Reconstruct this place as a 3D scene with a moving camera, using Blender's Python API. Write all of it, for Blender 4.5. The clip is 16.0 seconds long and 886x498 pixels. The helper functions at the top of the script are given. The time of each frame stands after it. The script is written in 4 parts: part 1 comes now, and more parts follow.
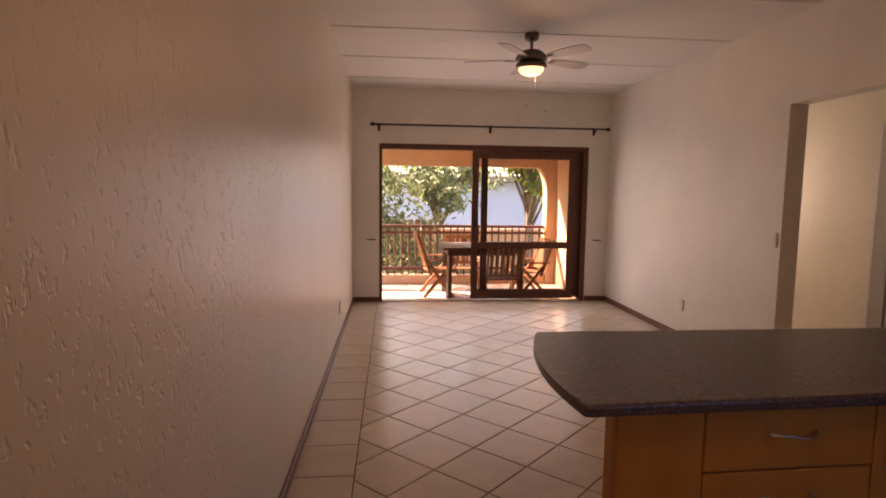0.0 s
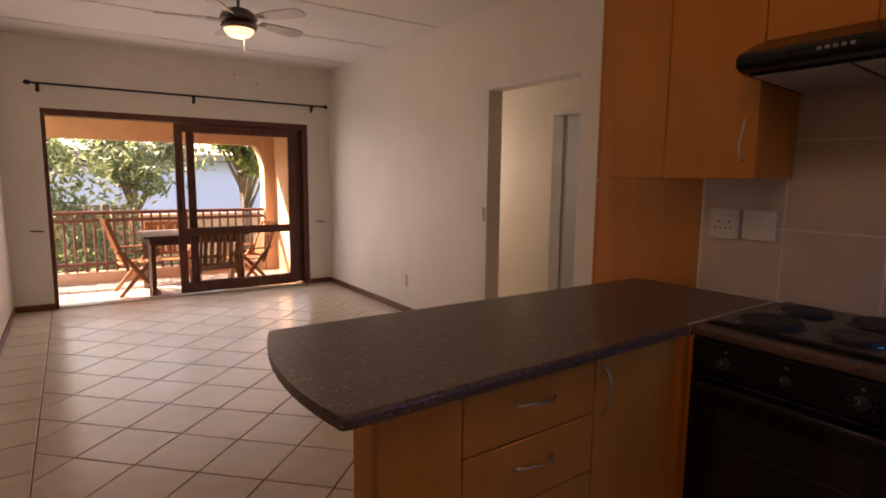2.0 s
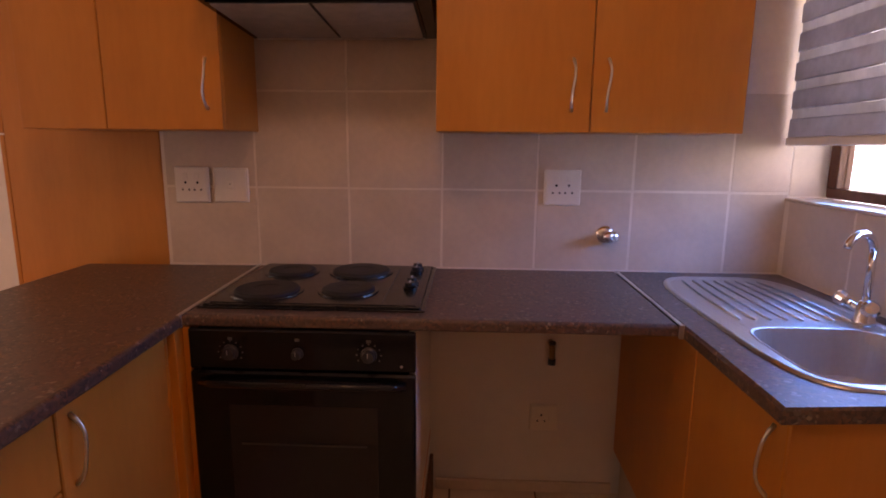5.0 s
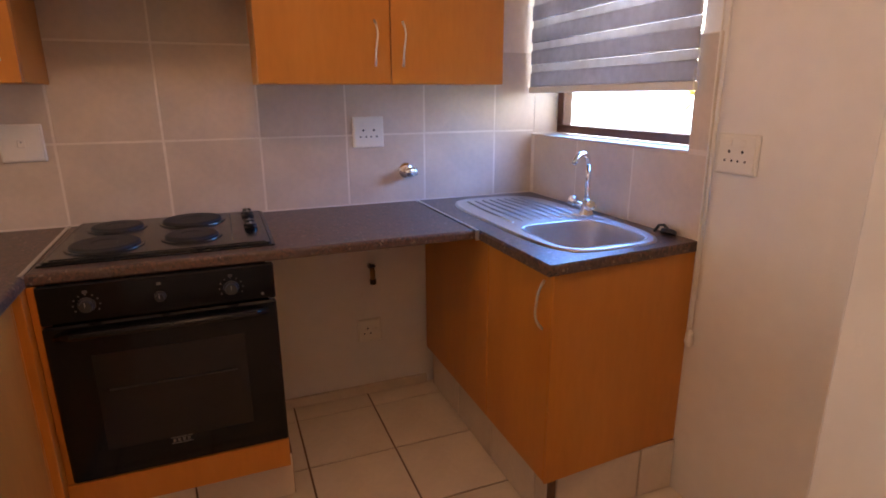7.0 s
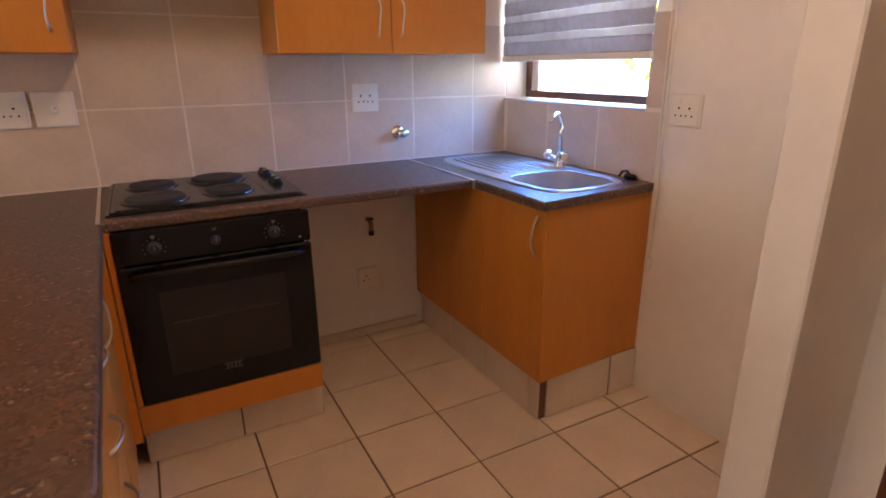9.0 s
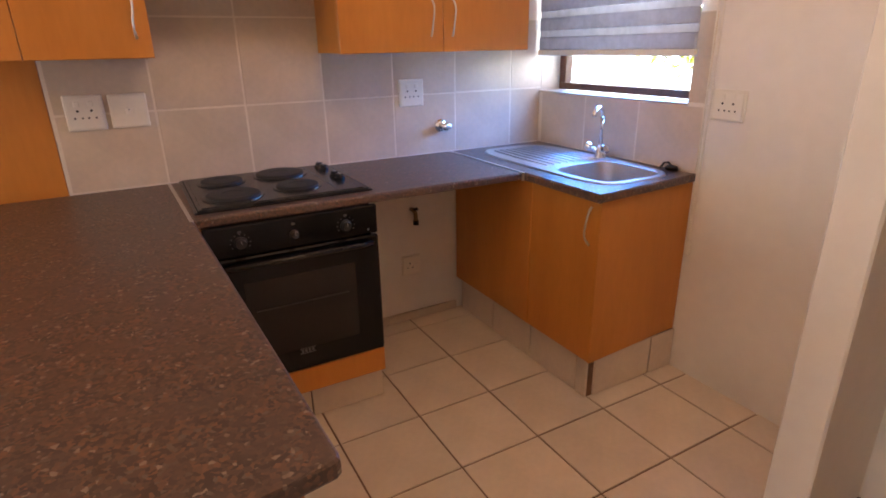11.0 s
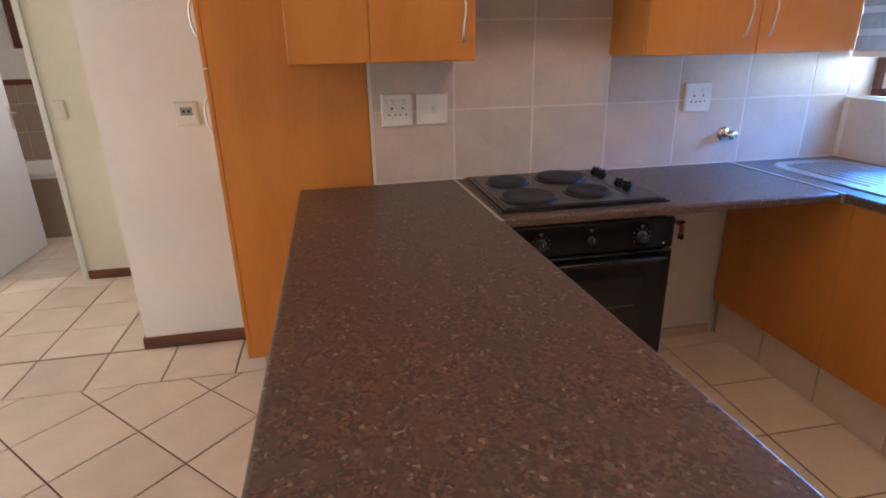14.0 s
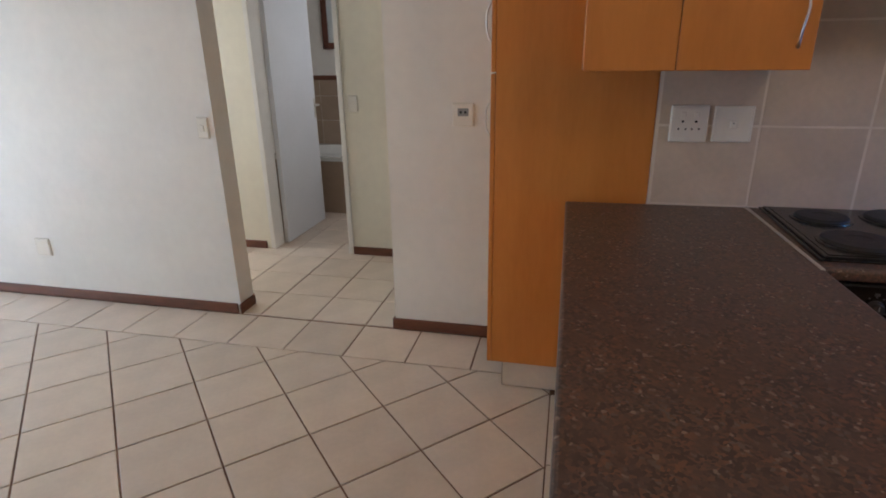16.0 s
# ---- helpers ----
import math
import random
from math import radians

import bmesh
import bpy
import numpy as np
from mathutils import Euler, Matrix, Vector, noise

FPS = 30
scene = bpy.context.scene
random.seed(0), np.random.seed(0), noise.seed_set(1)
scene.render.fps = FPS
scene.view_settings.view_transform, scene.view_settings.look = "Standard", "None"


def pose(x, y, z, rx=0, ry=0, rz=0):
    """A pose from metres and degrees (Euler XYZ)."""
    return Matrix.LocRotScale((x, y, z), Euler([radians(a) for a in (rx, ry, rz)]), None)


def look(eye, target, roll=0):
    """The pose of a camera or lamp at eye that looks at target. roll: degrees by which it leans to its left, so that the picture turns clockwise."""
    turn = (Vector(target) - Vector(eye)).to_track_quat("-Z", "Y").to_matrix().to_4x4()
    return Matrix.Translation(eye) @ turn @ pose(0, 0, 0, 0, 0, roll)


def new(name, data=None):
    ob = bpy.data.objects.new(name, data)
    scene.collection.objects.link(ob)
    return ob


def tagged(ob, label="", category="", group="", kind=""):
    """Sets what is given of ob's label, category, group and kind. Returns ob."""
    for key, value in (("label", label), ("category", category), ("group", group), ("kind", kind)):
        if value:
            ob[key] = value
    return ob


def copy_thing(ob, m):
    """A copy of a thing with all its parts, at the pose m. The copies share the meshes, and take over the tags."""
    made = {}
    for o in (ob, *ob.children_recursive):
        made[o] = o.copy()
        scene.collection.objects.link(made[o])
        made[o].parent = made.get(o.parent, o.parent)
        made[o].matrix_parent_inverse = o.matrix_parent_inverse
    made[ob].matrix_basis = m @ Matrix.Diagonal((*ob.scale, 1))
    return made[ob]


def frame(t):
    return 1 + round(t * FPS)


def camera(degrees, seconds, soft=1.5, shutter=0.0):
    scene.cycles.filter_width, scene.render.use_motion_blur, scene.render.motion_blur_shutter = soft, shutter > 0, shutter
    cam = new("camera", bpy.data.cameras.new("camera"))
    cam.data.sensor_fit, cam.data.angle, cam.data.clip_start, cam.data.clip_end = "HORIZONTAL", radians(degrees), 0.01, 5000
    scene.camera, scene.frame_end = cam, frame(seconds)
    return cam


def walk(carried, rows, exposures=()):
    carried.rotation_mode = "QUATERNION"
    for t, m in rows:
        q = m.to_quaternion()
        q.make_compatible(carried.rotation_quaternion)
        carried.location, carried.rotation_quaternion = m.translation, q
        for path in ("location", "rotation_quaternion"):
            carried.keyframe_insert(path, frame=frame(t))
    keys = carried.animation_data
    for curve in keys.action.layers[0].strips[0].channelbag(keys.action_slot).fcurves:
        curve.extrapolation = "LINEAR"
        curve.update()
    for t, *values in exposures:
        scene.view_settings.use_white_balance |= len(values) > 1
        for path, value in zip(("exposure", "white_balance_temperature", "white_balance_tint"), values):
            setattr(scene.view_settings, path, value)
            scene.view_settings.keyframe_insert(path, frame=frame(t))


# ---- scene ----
cam = camera(77.5, 16.0, soft=1.8)
PATH = [
    (0, (0.151, 0.507, 1.402), (0.337, 2.489, 1.201), 0.7),
    (0.5, (0.184, 0.579, 1.41), (0.529, 2.537, 1.195), 0.7),
    (1, (0.163, 0.663, 1.405), (0.742, 2.564, 1.179), 0.7),
    (1.5, (0.139, 0.697, 1.394), (0.981, 2.496, 1.159), 0.7),
    (2, (0.197, 0.771, 1.375), (1.305, 2.417, 1.12), 0.6),
    (2.5, (0.299, 0.878, 1.365), (1.594, 2.379, 1.101), 0.6),
    (3, (0.392, 0.938, 1.365), (1.863, 2.262, 1.08), 0.6),
    (3.5, (0.464, 1.005, 1.365), (2.117, 2.089, 1.059), 0.6),
    (4, (0.531, 1.034, 1.351), (2.342, 1.822, 1.036), 0.4),
    (4.5, (0.557, 1.035, 1.346), (2.469, 1.515, 1.009), 0.1),
    (5, (0.522, 1.054, 1.339), (2.487, 1.135, 0.975), 0.5),
    (5.2, (0.485, 1.052, 1.338), (2.449, 1.001, 0.961), 0.7),
    (7.3, (0.183, 1.346, 1.339), (1.951, 0.591, 0.788), -0.3),
    (7.5, (0.153, 1.386, 1.34), (1.908, 0.607, 0.778), -0.2),
    (8, (0.077, 1.469, 1.352), (1.807, 0.655, 0.762), -0.4),
    (8.5, (0.04, 1.526, 1.346), (1.743, 0.676, 0.733), -0.5),
    (9, (0.014, 1.643, 1.332), (1.689, 0.748, 0.705), -0.5),
    (9.2, (0.003, 1.695, 1.333), (1.663, 0.779, 0.695), -0.6),
    (11.3, (0.055, 1.933, 1.41), (1.702, 1.034, 0.718), -1.0),
    (11.5, (0.07, 1.951, 1.412), (1.726, 1.067, 0.721), -0.9),
    (12, (0.093, 1.989, 1.419), (1.79, 1.189, 0.727), -1.0),
    (12.5, (0.125, 2.047, 1.406), (1.87, 1.343, 0.729), -1.3),
    (13, (0.141, 2.125, 1.423), (1.931, 1.549, 0.74), -1.2),
    (13.5, (0.18, 2.206, 1.428), (2.002, 1.743, 0.746), -1.1),
    (14, (0.237, 2.305, 1.425), (2.084, 1.956, 0.743), -1.2),
    (14.5, (0.27, 2.399, 1.423), (2.136, 2.161, 0.745), -1.0),
    (15, (0.311, 2.451, 1.436), (2.191, 2.407, 0.756), -1.1),
    (15.5, (0.346, 2.463, 1.438), (2.221, 2.645, 0.764), -0.9),
    (16, (0.361, 2.465, 1.443), (2.199, 2.886, 0.775), -0.8),
]
EXPO = [
    (0.0, 2.4, 9300, 42),
    (1.5, 2.4, 8900, 37),
    (2.5, 2.5, 8900, 36),
    (3.5, 2.8, 9400, 46),
    (4.5, 3.15, 9900, 57),
    (5.2, 3.42, 9900, 57),
    (7.5, 4.0, 8000, 30),
    (9.0, 4.12, 7800, 29),
    (12.5, 4.4, 6900, 22),
    (14.5, 4.25, 6150, 14),
    (15.2, 4.1, 5950, 12),
    (16.0, 3.6, 5650, 10),
]
NIB_X0, NIB_X1, NIB_Y = 0.60, 0.715, 0.46
walk(cam, [(t, look(eye, target, roll)) for t, eye, target, roll in PATH], EXPO)

# ---- world, sun, light through the openings, fan bulb and added fill lamps ----
world = bpy.data.worlds.new("world")
scene.world = world
world.use_nodes = True
wn = world.node_tree
sky = wn.nodes.new("ShaderNodeTexSky")
sky.sky_type, sky.sun_disc = "NISHITA", False
sky.sun_elevation, sky.sun_rotation = radians(39), radians(-50)
wn.nodes["Background"].inputs["Strength"].default_value = 0.15
wn.links.new(sky.outputs[0], wn.nodes["Background"].inputs["Color"])


def lamp(name, kind, m, energy, color, **extra):
    data = bpy.data.lights.new(name, kind)
    data.energy, data.color = energy, color
    for key, value in extra.items():
        if key == "angle":
            data.angle = value
        elif key == "size":
            data.shape, data.size, data.size_y = "RECTANGLE", value[0], value[1]
        elif key == "spread":
            data.spread = value
        elif key == "radius":
            data.shadow_soft_size = value
    ob = new(name, data)
    ob.matrix_world = m
    return ob


SUN_FROM = Vector((-0.60, 0.50, 0.63))
lamp("sun", "SUN", look(SUN_FROM * 30, (0, 0, 0)), 5.0, (1.0, 0.93, 0.82), angle=radians(0.5))
lamp("daylight_sliding_door", "AREA", look((1.36, 7.46, 1.05), (1.36, 4.0, 0.9)), 3.3, (0.70, 0.86, 1.0), size=(2.6, 1.8))
lamp("daylight_kitchen_window", "AREA", look((2.0, -0.09, 1.27), (1.95, 0.42, 0.80)), 0.54, (0.015, 0.28, 1.0), size=(0.7, 0.16), spread=radians(115))
# Added inside the bathroom, away from its window, to brighten the door leaf.
lamp("bathroom_fill", "AREA", look((4.9, 3.46, 1.7), (5.2, 4.7, 0.9)), 0.7, (1.0, 0.92, 0.84), size=(0.6, 0.6))
# Fill lamp added at the hall's closed end wall; no window stands there.
lamp("hall_fill", "AREA", look((3.65, 6.42, 1.5), (3.65, 4.0, 1.1)), 1.5, (1.0, 0.96, 0.90), size=(0.7, 1.0))
# Unseen lamp added to warm and brighten the kitchen.
lamp("kitchen_fill", "POINT", Matrix.Translation((0.70, 1.12, 2.54)), 0.70, (1.0, 0.74, 0.50), radius=0.09)
lamp("fan_bulb", "POINT", Matrix.Translation((1.282, 5.054, 2.37)), 0.9, (1.0, 0.72, 0.42), radius=0.05)


lamp("daylight_behind_blind", "AREA", look((2.03, -0.165, 1.66), (2.03, 1.0, 1.5)), 0.10, (0.10, 0.42, 1.0), size=(0.84, 0.74))

# ---- materials ----
def material(name, base, rough=0.5, metal=0.0, vary=0.08, scale=6.0, bump=0.0, bump_scale=80.0, second=None, stretch=(1, 1, 1), object_random=0.0, coat=0.0, island=0.0):
    """A principled material whose base colour wanders at two scales."""
    m = bpy.data.materials.new(name)
    m.use_nodes = True
    nt = m.node_tree
    b = nt.nodes["Principled BSDF"]
    b.inputs["Roughness"].default_value, b.inputs["Metallic"].default_value = rough, metal
    b.inputs["Coat Weight"].default_value = coat
    co = nt.nodes.new("ShaderNodeTexCoord")
    mp = nt.nodes.new("ShaderNodeMapping")
    mp.inputs["Scale"].default_value = stretch
    nt.links.new(co.outputs["Object"], mp.inputs[0])
    n1 = nt.nodes.new("ShaderNodeTexNoise")
    n1.inputs["Scale"].default_value, n1.inputs["Detail"].default_value = scale, 5
    n2 = nt.nodes.new("ShaderNodeTexNoise")
    n2.inputs["Scale"].default_value, n2.inputs["Detail"].default_value = scale * 9, 3
    for n in (n1, n2):
        nt.links.new(mp.outputs[0], n.inputs["Vector"])
    add = nt.nodes.new("ShaderNodeMath")
    add.operation = "MULTIPLY_ADD"
    add.inputs[1].default_value = 0.4
    nt.links.new(n2.outputs["Fac"], add.inputs[0])
    nt.links.new(n1.outputs["Fac"], add.inputs[2])
    ramp = nt.nodes.new("ShaderNodeValToRGB")
    ramp.color_ramp.elements[0].position, ramp.color_ramp.elements[1].position = 0.4, 1.0
    lo = [c * (1 - vary * 1.6) for c in base]
    hi = list(second) if second else [min(1, c * (1 + vary)) for c in base]
    ramp.color_ramp.elements[0].color, ramp.color_ramp.elements[1].color = (*lo, 1), (*hi, 1)
    nt.links.new(add.outputs[0], ramp.inputs[0])
    colour = ramp.outputs[0]
    if object_random or island:
        source = nt.nodes.new("ShaderNodeObjectInfo" if object_random else "ShaderNodeNewGeometry")
        hs = nt.nodes.new("ShaderNodeHueSaturation")
        mr = nt.nodes.new("ShaderNodeMapRange")
        r = object_random or island
        mr.inputs["To Min"].default_value, mr.inputs["To Max"].default_value = 1 - r, 1 + r
        nt.links.new(source.outputs["Random" if object_random else "Random Per Island"], mr.inputs["Value"])
        nt.links.new(mr.outputs[0], hs.inputs["Value"])
        nt.links.new(colour, hs.inputs["Color"])
        colour = hs.outputs[0]
    nt.links.new(colour, b.inputs["Base Color"])
    rr = nt.nodes.new("ShaderNodeMapRange")
    rr.inputs["To Min"].default_value, rr.inputs["To Max"].default_value = max(0.02, rough - 0.07), min(1, rough + 0.1)
    nt.links.new(n1.outputs["Fac"], rr.inputs["Value"])
    nt.links.new(rr.outputs[0], b.inputs["Roughness"])
    if bump:
        nb = nt.nodes.new("ShaderNodeTexNoise")
        nb.inputs["Scale"].default_value, nb.inputs["Detail"].default_value = bump_scale, 4
        nt.links.new(mp.outputs[0], nb.inputs["Vector"])
        bp = nt.nodes.new("ShaderNodeBump")
        bp.inputs["Strength"].default_value, bp.inputs["Distance"].default_value = bump, 0.01
        nt.links.new(nb.outputs["Fac"], bp.inputs["Height"])
        nt.links.new(bp.outputs[0], b.inputs["Normal"])
    return m


def plaster_material(name, base, rough=0.5, lumps=0.35):
    """Painted plaster, with pits and drips that catch grazing light."""
    m = material(name, base, rough, vary=0.05, scale=2.0)
    nt = m.node_tree
    b = nt.nodes["Principled BSDF"]
    co = nt.nodes.new("ShaderNodeTexCoord")
    mp = nt.nodes.new("ShaderNodeMapping")
    mp.inputs["Scale"].default_value = (1, 1, 0.62)
    nt.links.new(co.outputs["Object"], mp.inputs[0])
    big = nt.nodes.new("ShaderNodeTexNoise")
    big.inputs["Scale"].default_value, big.inputs["Detail"].default_value = 4, 3
    fine = nt.nodes.new("ShaderNodeTexNoise")
    fine.inputs["Scale"].default_value, fine.inputs["Detail"].default_value = 45, 4
    pits = nt.nodes.new("ShaderNodeTexNoise")
    pits.inputs["Scale"].default_value, pits.inputs["Detail"].default_value = 46, 2.5
    pit = nt.nodes.new("ShaderNodeMapRange")
    pit.inputs["From Min"].default_value, pit.inputs["From Max"].default_value = 0.595, 0.67
    pit.inputs["To Min"].default_value, pit.inputs["To Max"].default_value = 0, -1.2
    for n in (big, fine, pits):
        nt.links.new(mp.outputs[0], n.inputs["Vector"])
    nt.links.new(pits.outputs["Fac"], pit.inputs["Value"])
    s1 = nt.nodes.new("ShaderNodeMath")
    s1.operation = "MULTIPLY_ADD"
    s1.inputs[1].default_value = 1.5
    nt.links.new(big.outputs["Fac"], s1.inputs[0])
    nt.links.new(pit.outputs[0], s1.inputs[2])
    s2 = nt.nodes.new("ShaderNodeMath")
    s2.operation = "MULTIPLY_ADD"
    s2.inputs[1].default_value = 0.45
    nt.links.new(fine.outputs["Fac"], s2.inputs[0])
    nt.links.new(s1.outputs[0], s2.inputs[2])
    bp = nt.nodes.new("ShaderNodeBump")
    bp.inputs["Strength"].default_value, bp.inputs["Distance"].default_value = lumps, 0.006
    nt.links.new(s2.outputs[0], bp.inputs["Height"])
    nt.links.new(bp.outputs[0], b.inputs["Normal"])
    return m


def granite_material(name):
    """Laminate printed like brown granite: dark ground, rust and pale flecks."""
    m = bpy.data.materials.new(name)
    m.use_nodes = True
    nt = m.node_tree
    b = nt.nodes["Principled BSDF"]
    co = nt.nodes.new("ShaderNodeTexCoord")
    v = nt.nodes.new("ShaderNodeTexVoronoi")
    v.inputs["Scale"].default_value, v.inputs["Randomness"].default_value = 148, 1
    sep = nt.nodes.new("ShaderNodeSeparateColor")
    warp = nt.nodes.new("ShaderNodeTexNoise")
    warp.inputs["Scale"].default_value = 60
    mixv = nt.nodes.new("ShaderNodeMixRGB")
    mixv.blend_type = "ADD"
    mixv.inputs[0].default_value = 0.012
    nt.links.new(co.outputs["Object"], warp.inputs["Vector"])
    nt.links.new(co.outputs["Object"], mixv.inputs[1])
    nt.links.new(warp.outputs["Color"], mixv.inputs[2])
    nt.links.new(mixv.outputs[0], v.inputs["Vector"])
    nt.links.new(v.outputs["Color"], sep.inputs[0])
    ramp = nt.nodes.new("ShaderNodeValToRGB")
    stops = ((0.0, (0.060, 0.043, 0.038)), (0.35, (0.105, 0.068, 0.055)), (0.6, (0.145, 0.083, 0.060)), (0.78, (0.19, 0.098, 0.064)), (0.90, (0.14, 0.11, 0.098)), (0.965, (0.28, 0.22, 0.18)))
    ramp.color_ramp.interpolation = "CONSTANT"
    for i, (p, c) in enumerate(stops):
        e = ramp.color_ramp.elements[i] if i < 2 else ramp.color_ramp.elements.new(p)
        e.position, e.color = p, (*c, 1)
    nt.links.new(sep.outputs[0], ramp.inputs[0])
    big = nt.nodes.new("ShaderNodeTexNoise")
    big.inputs["Scale"].default_value, big.inputs["Detail"].default_value = 22, 5
    nt.links.new(co.outputs["Object"], big.inputs["Vector"])
    mix = nt.nodes.new("ShaderNodeMixRGB")
    mix.inputs[2].default_value = (0.108, 0.070, 0.057, 1)
    cut = nt.nodes.new("ShaderNodeMapRange")
    cut.inputs["From Min"].default_value, cut.inputs["From Max"].default_value = 0.42, 0.66
    cut.inputs["To Max"].default_value = 0.85
    nt.links.new(big.outputs["Fac"], cut.inputs["Value"])
    nt.links.new(cut.outputs[0], mix.inputs[0])
    nt.links.new(ramp.outputs[0], mix.inputs[1])
    nt.links.new(mix.outputs[0], b.inputs["Base Color"])
    b.inputs["Roughness"].default_value = 0.36
    bp = nt.nodes.new("ShaderNodeBump")
    bp.inputs["Strength"].default_value, bp.inputs["Distance"].default_value = 0.08, 0.002
    nt.links.new(warp.outputs["Fac"], bp.inputs["Height"])
    nt.links.new(bp.outputs[0], b.inputs["Normal"])
    return m


def glass_material(name, rough=0.0):
    m = bpy.data.materials.new(name)
    m.use_nodes = True
    b = m.node_tree.nodes["Principled BSDF"]
    b.inputs["Transmission Weight"].default_value = 1.0
    b.inputs["Roughness"].default_value = rough
    b.inputs["IOR"].default_value = 1.05 if rough == 0 else 1.3
    b.inputs["Base Color"].default_value = (0.97, 0.98, 0.98, 1)
    return m


def glow_material(name, color, strength):
    m = material(name, color, 0.4)
    b = m.node_tree.nodes["Principled BSDF"]
    b.inputs["Emission Color"].default_value = (*color, 1)
    b.inputs["Emission Strength"].default_value = strength
    return m


WALL = plaster_material("white_wall_paint", (0.80, 0.77, 0.72), 0.42, 0.07)
WALL_SATIN = plaster_material("satin_wall_paint", (0.78, 0.71, 0.61), 0.34, 0.36)
CREAM = plaster_material("cream_wall_paint", (0.82, 0.78, 0.66), 0.45, 0.07)
CEIL = material("white_ceiling_paint", (0.82, 0.80, 0.77), 0.6, vary=0.03, scale=1.5, bump=0.05, bump_scale=120)
STRIP = material("ceiling_joint_paint", (0.74, 0.72, 0.69), 0.5)
GROUT = material("dark_grout", (0.19, 0.10, 0.058), 0.9, vary=0.25, scale=8)
TILE = material("cream_floor_tile", (0.72, 0.61, 0.50), 0.22, vary=0.07, scale=5, bump=0.05, bump_scale=30, object_random=0.05)
WTILE = material("taupe_wall_tile", (0.62, 0.515, 0.415), 0.3, vary=0.10, scale=5, bump=0.04, bump_scale=25, object_random=0.04)
WGROUT = material("pale_tile_grout", (0.78, 0.69, 0.59), 0.85, vary=0.08)
BATHTILE = material("beige_bath_tile", (0.40, 0.30, 0.22), 0.35, vary=0.06, object_random=0.03)
SKIRT = material("reddish_brown_skirting", (0.16, 0.058, 0.032), 0.4, vary=0.25, scale=4, stretch=(1, 1, 6), bump=0.05)
MERANTI = material("dark_meranti_wood", (0.125, 0.040, 0.022), 0.38, vary=0.3, scale=5, stretch=(6, 6, 1), bump=0.06, bump_scale=40)
MELAMINE = material("orange_maple_melamine", (0.60, 0.215, 0.034), 0.38, vary=0.07, scale=2.2, stretch=(3, 3, 0.6), second=(0.66, 0.26, 0.05))
EDGE = material("melamine_edge", (0.50, 0.19, 0.04), 0.45, vary=0.08)
GRANITE = granite_material("brown_granite_laminate")
ALU = material("aluminium_strip", (0.75, 0.74, 0.72), 0.35, 1.0, vary=0.05)
STEEL = material("brushed_steel", (0.58, 0.58, 0.58), 0.30, 1.0, vary=0.08, scale=10, stretch=(1, 12, 1), bump=0.02)
BOWL = material("brushed_steel_bowl", (0.52, 0.50, 0.48), 0.5, 0.7, vary=0.08, scale=10)
CHROME = material("chrome", (0.85, 0.85, 0.86), 0.08, 1.0, vary=0.02)
SATIN_METAL = material("satin_nickel", (0.70, 0.69, 0.67), 0.3, 1.0, vary=0.03)
BLACK = material("black_enamel", (0.012, 0.012, 0.013), 0.22, vary=0.2, scale=10, coat=0.2)
BLACKGLASS = material("black_oven_glass", (0.006, 0.006, 0.007), 0.08, vary=0.1)
OVENIN = material("oven_window_glass", (0.020, 0.017, 0.016), 0.10, vary=0.1)
PLATE = material("cast_iron_plate", (0.020, 0.020, 0.022), 0.55, vary=0.25, scale=20, bump=0.1)
KNOB = material("grey_knob_plastic", (0.022, 0.022, 0.023), 0.4)
DIM = material("faint_grey_print", (0.10, 0.10, 0.10), 0.6)
MARK = material("grey_print", (0.30, 0.30, 0.29), 0.6)
for q in (BLACK, BLACKGLASS, OVENIN):
    q.node_tree.nodes["Principled BSDF"].inputs["Specular IOR Level"].default_value = 0.28
FILTER = material("grey_grease_filter", (0.42, 0.40, 0.38), 0.5, 0.3, vary=0.15, scale=25, bump=0.2, bump_scale=300)
PLASTIC = material("ivory_socket_plastic", (0.80, 0.76, 0.68), 0.35, vary=0.03)
HOLE = material("socket_hole", (0.01, 0.01, 0.01), 0.7)
RUBBER = material("black_rubber", (0.015, 0.015, 0.016), 0.6)
BRASS = material("old_brass", (0.36, 0.22, 0.10), 0.4, 1.0, vary=0.2)
BLINDRAIL = material("cream_blind_rail", (0.80, 0.76, 0.68), 0.45)
DOORPAINT = material("white_door_paint", (0.74, 0.76, 0.80), 0.4, vary=0.03, scale=3)
FRAMEPAINT = material("white_frame_paint", (0.80, 0.78, 0.74), 0.4, vary=0.05)
FANMETAL = material("pewter_fan_metal", (0.20, 0.17, 0.15), 0.35, 0.9, vary=0.1)
BLADE = material("silver_fan_blade", (0.42, 0.40, 0.40), 0.4, vary=0.1, scale=4)
FANGLASS = glow_material("frosted_lamp_glass", (1.0, 0.62, 0.30), 0.55)
ROD = material("black_iron", (0.02, 0.017, 0.015), 0.45, 0.4)
GLASS = glass_material("window_glass")
PEACH = material("peach_exterior_plaster", (0.66, 0.42, 0.27), 0.85, vary=0.08, scale=3, bump=0.2, bump_scale=60)
PATIO = material("patio_tile", (0.56, 0.48, 0.41), 0.5, vary=0.08, object_random=0.05)
TEAK = material("orange_teak", (0.38, 0.15, 0.055), 0.5, vary=0.25, scale=6, stretch=(5, 5, 1), bump=0.06)
TABLEWOOD = material("dark_table_wood", (0.13, 0.06, 0.035), 0.35, vary=0.25, scale=5, stretch=(1, 6, 6))
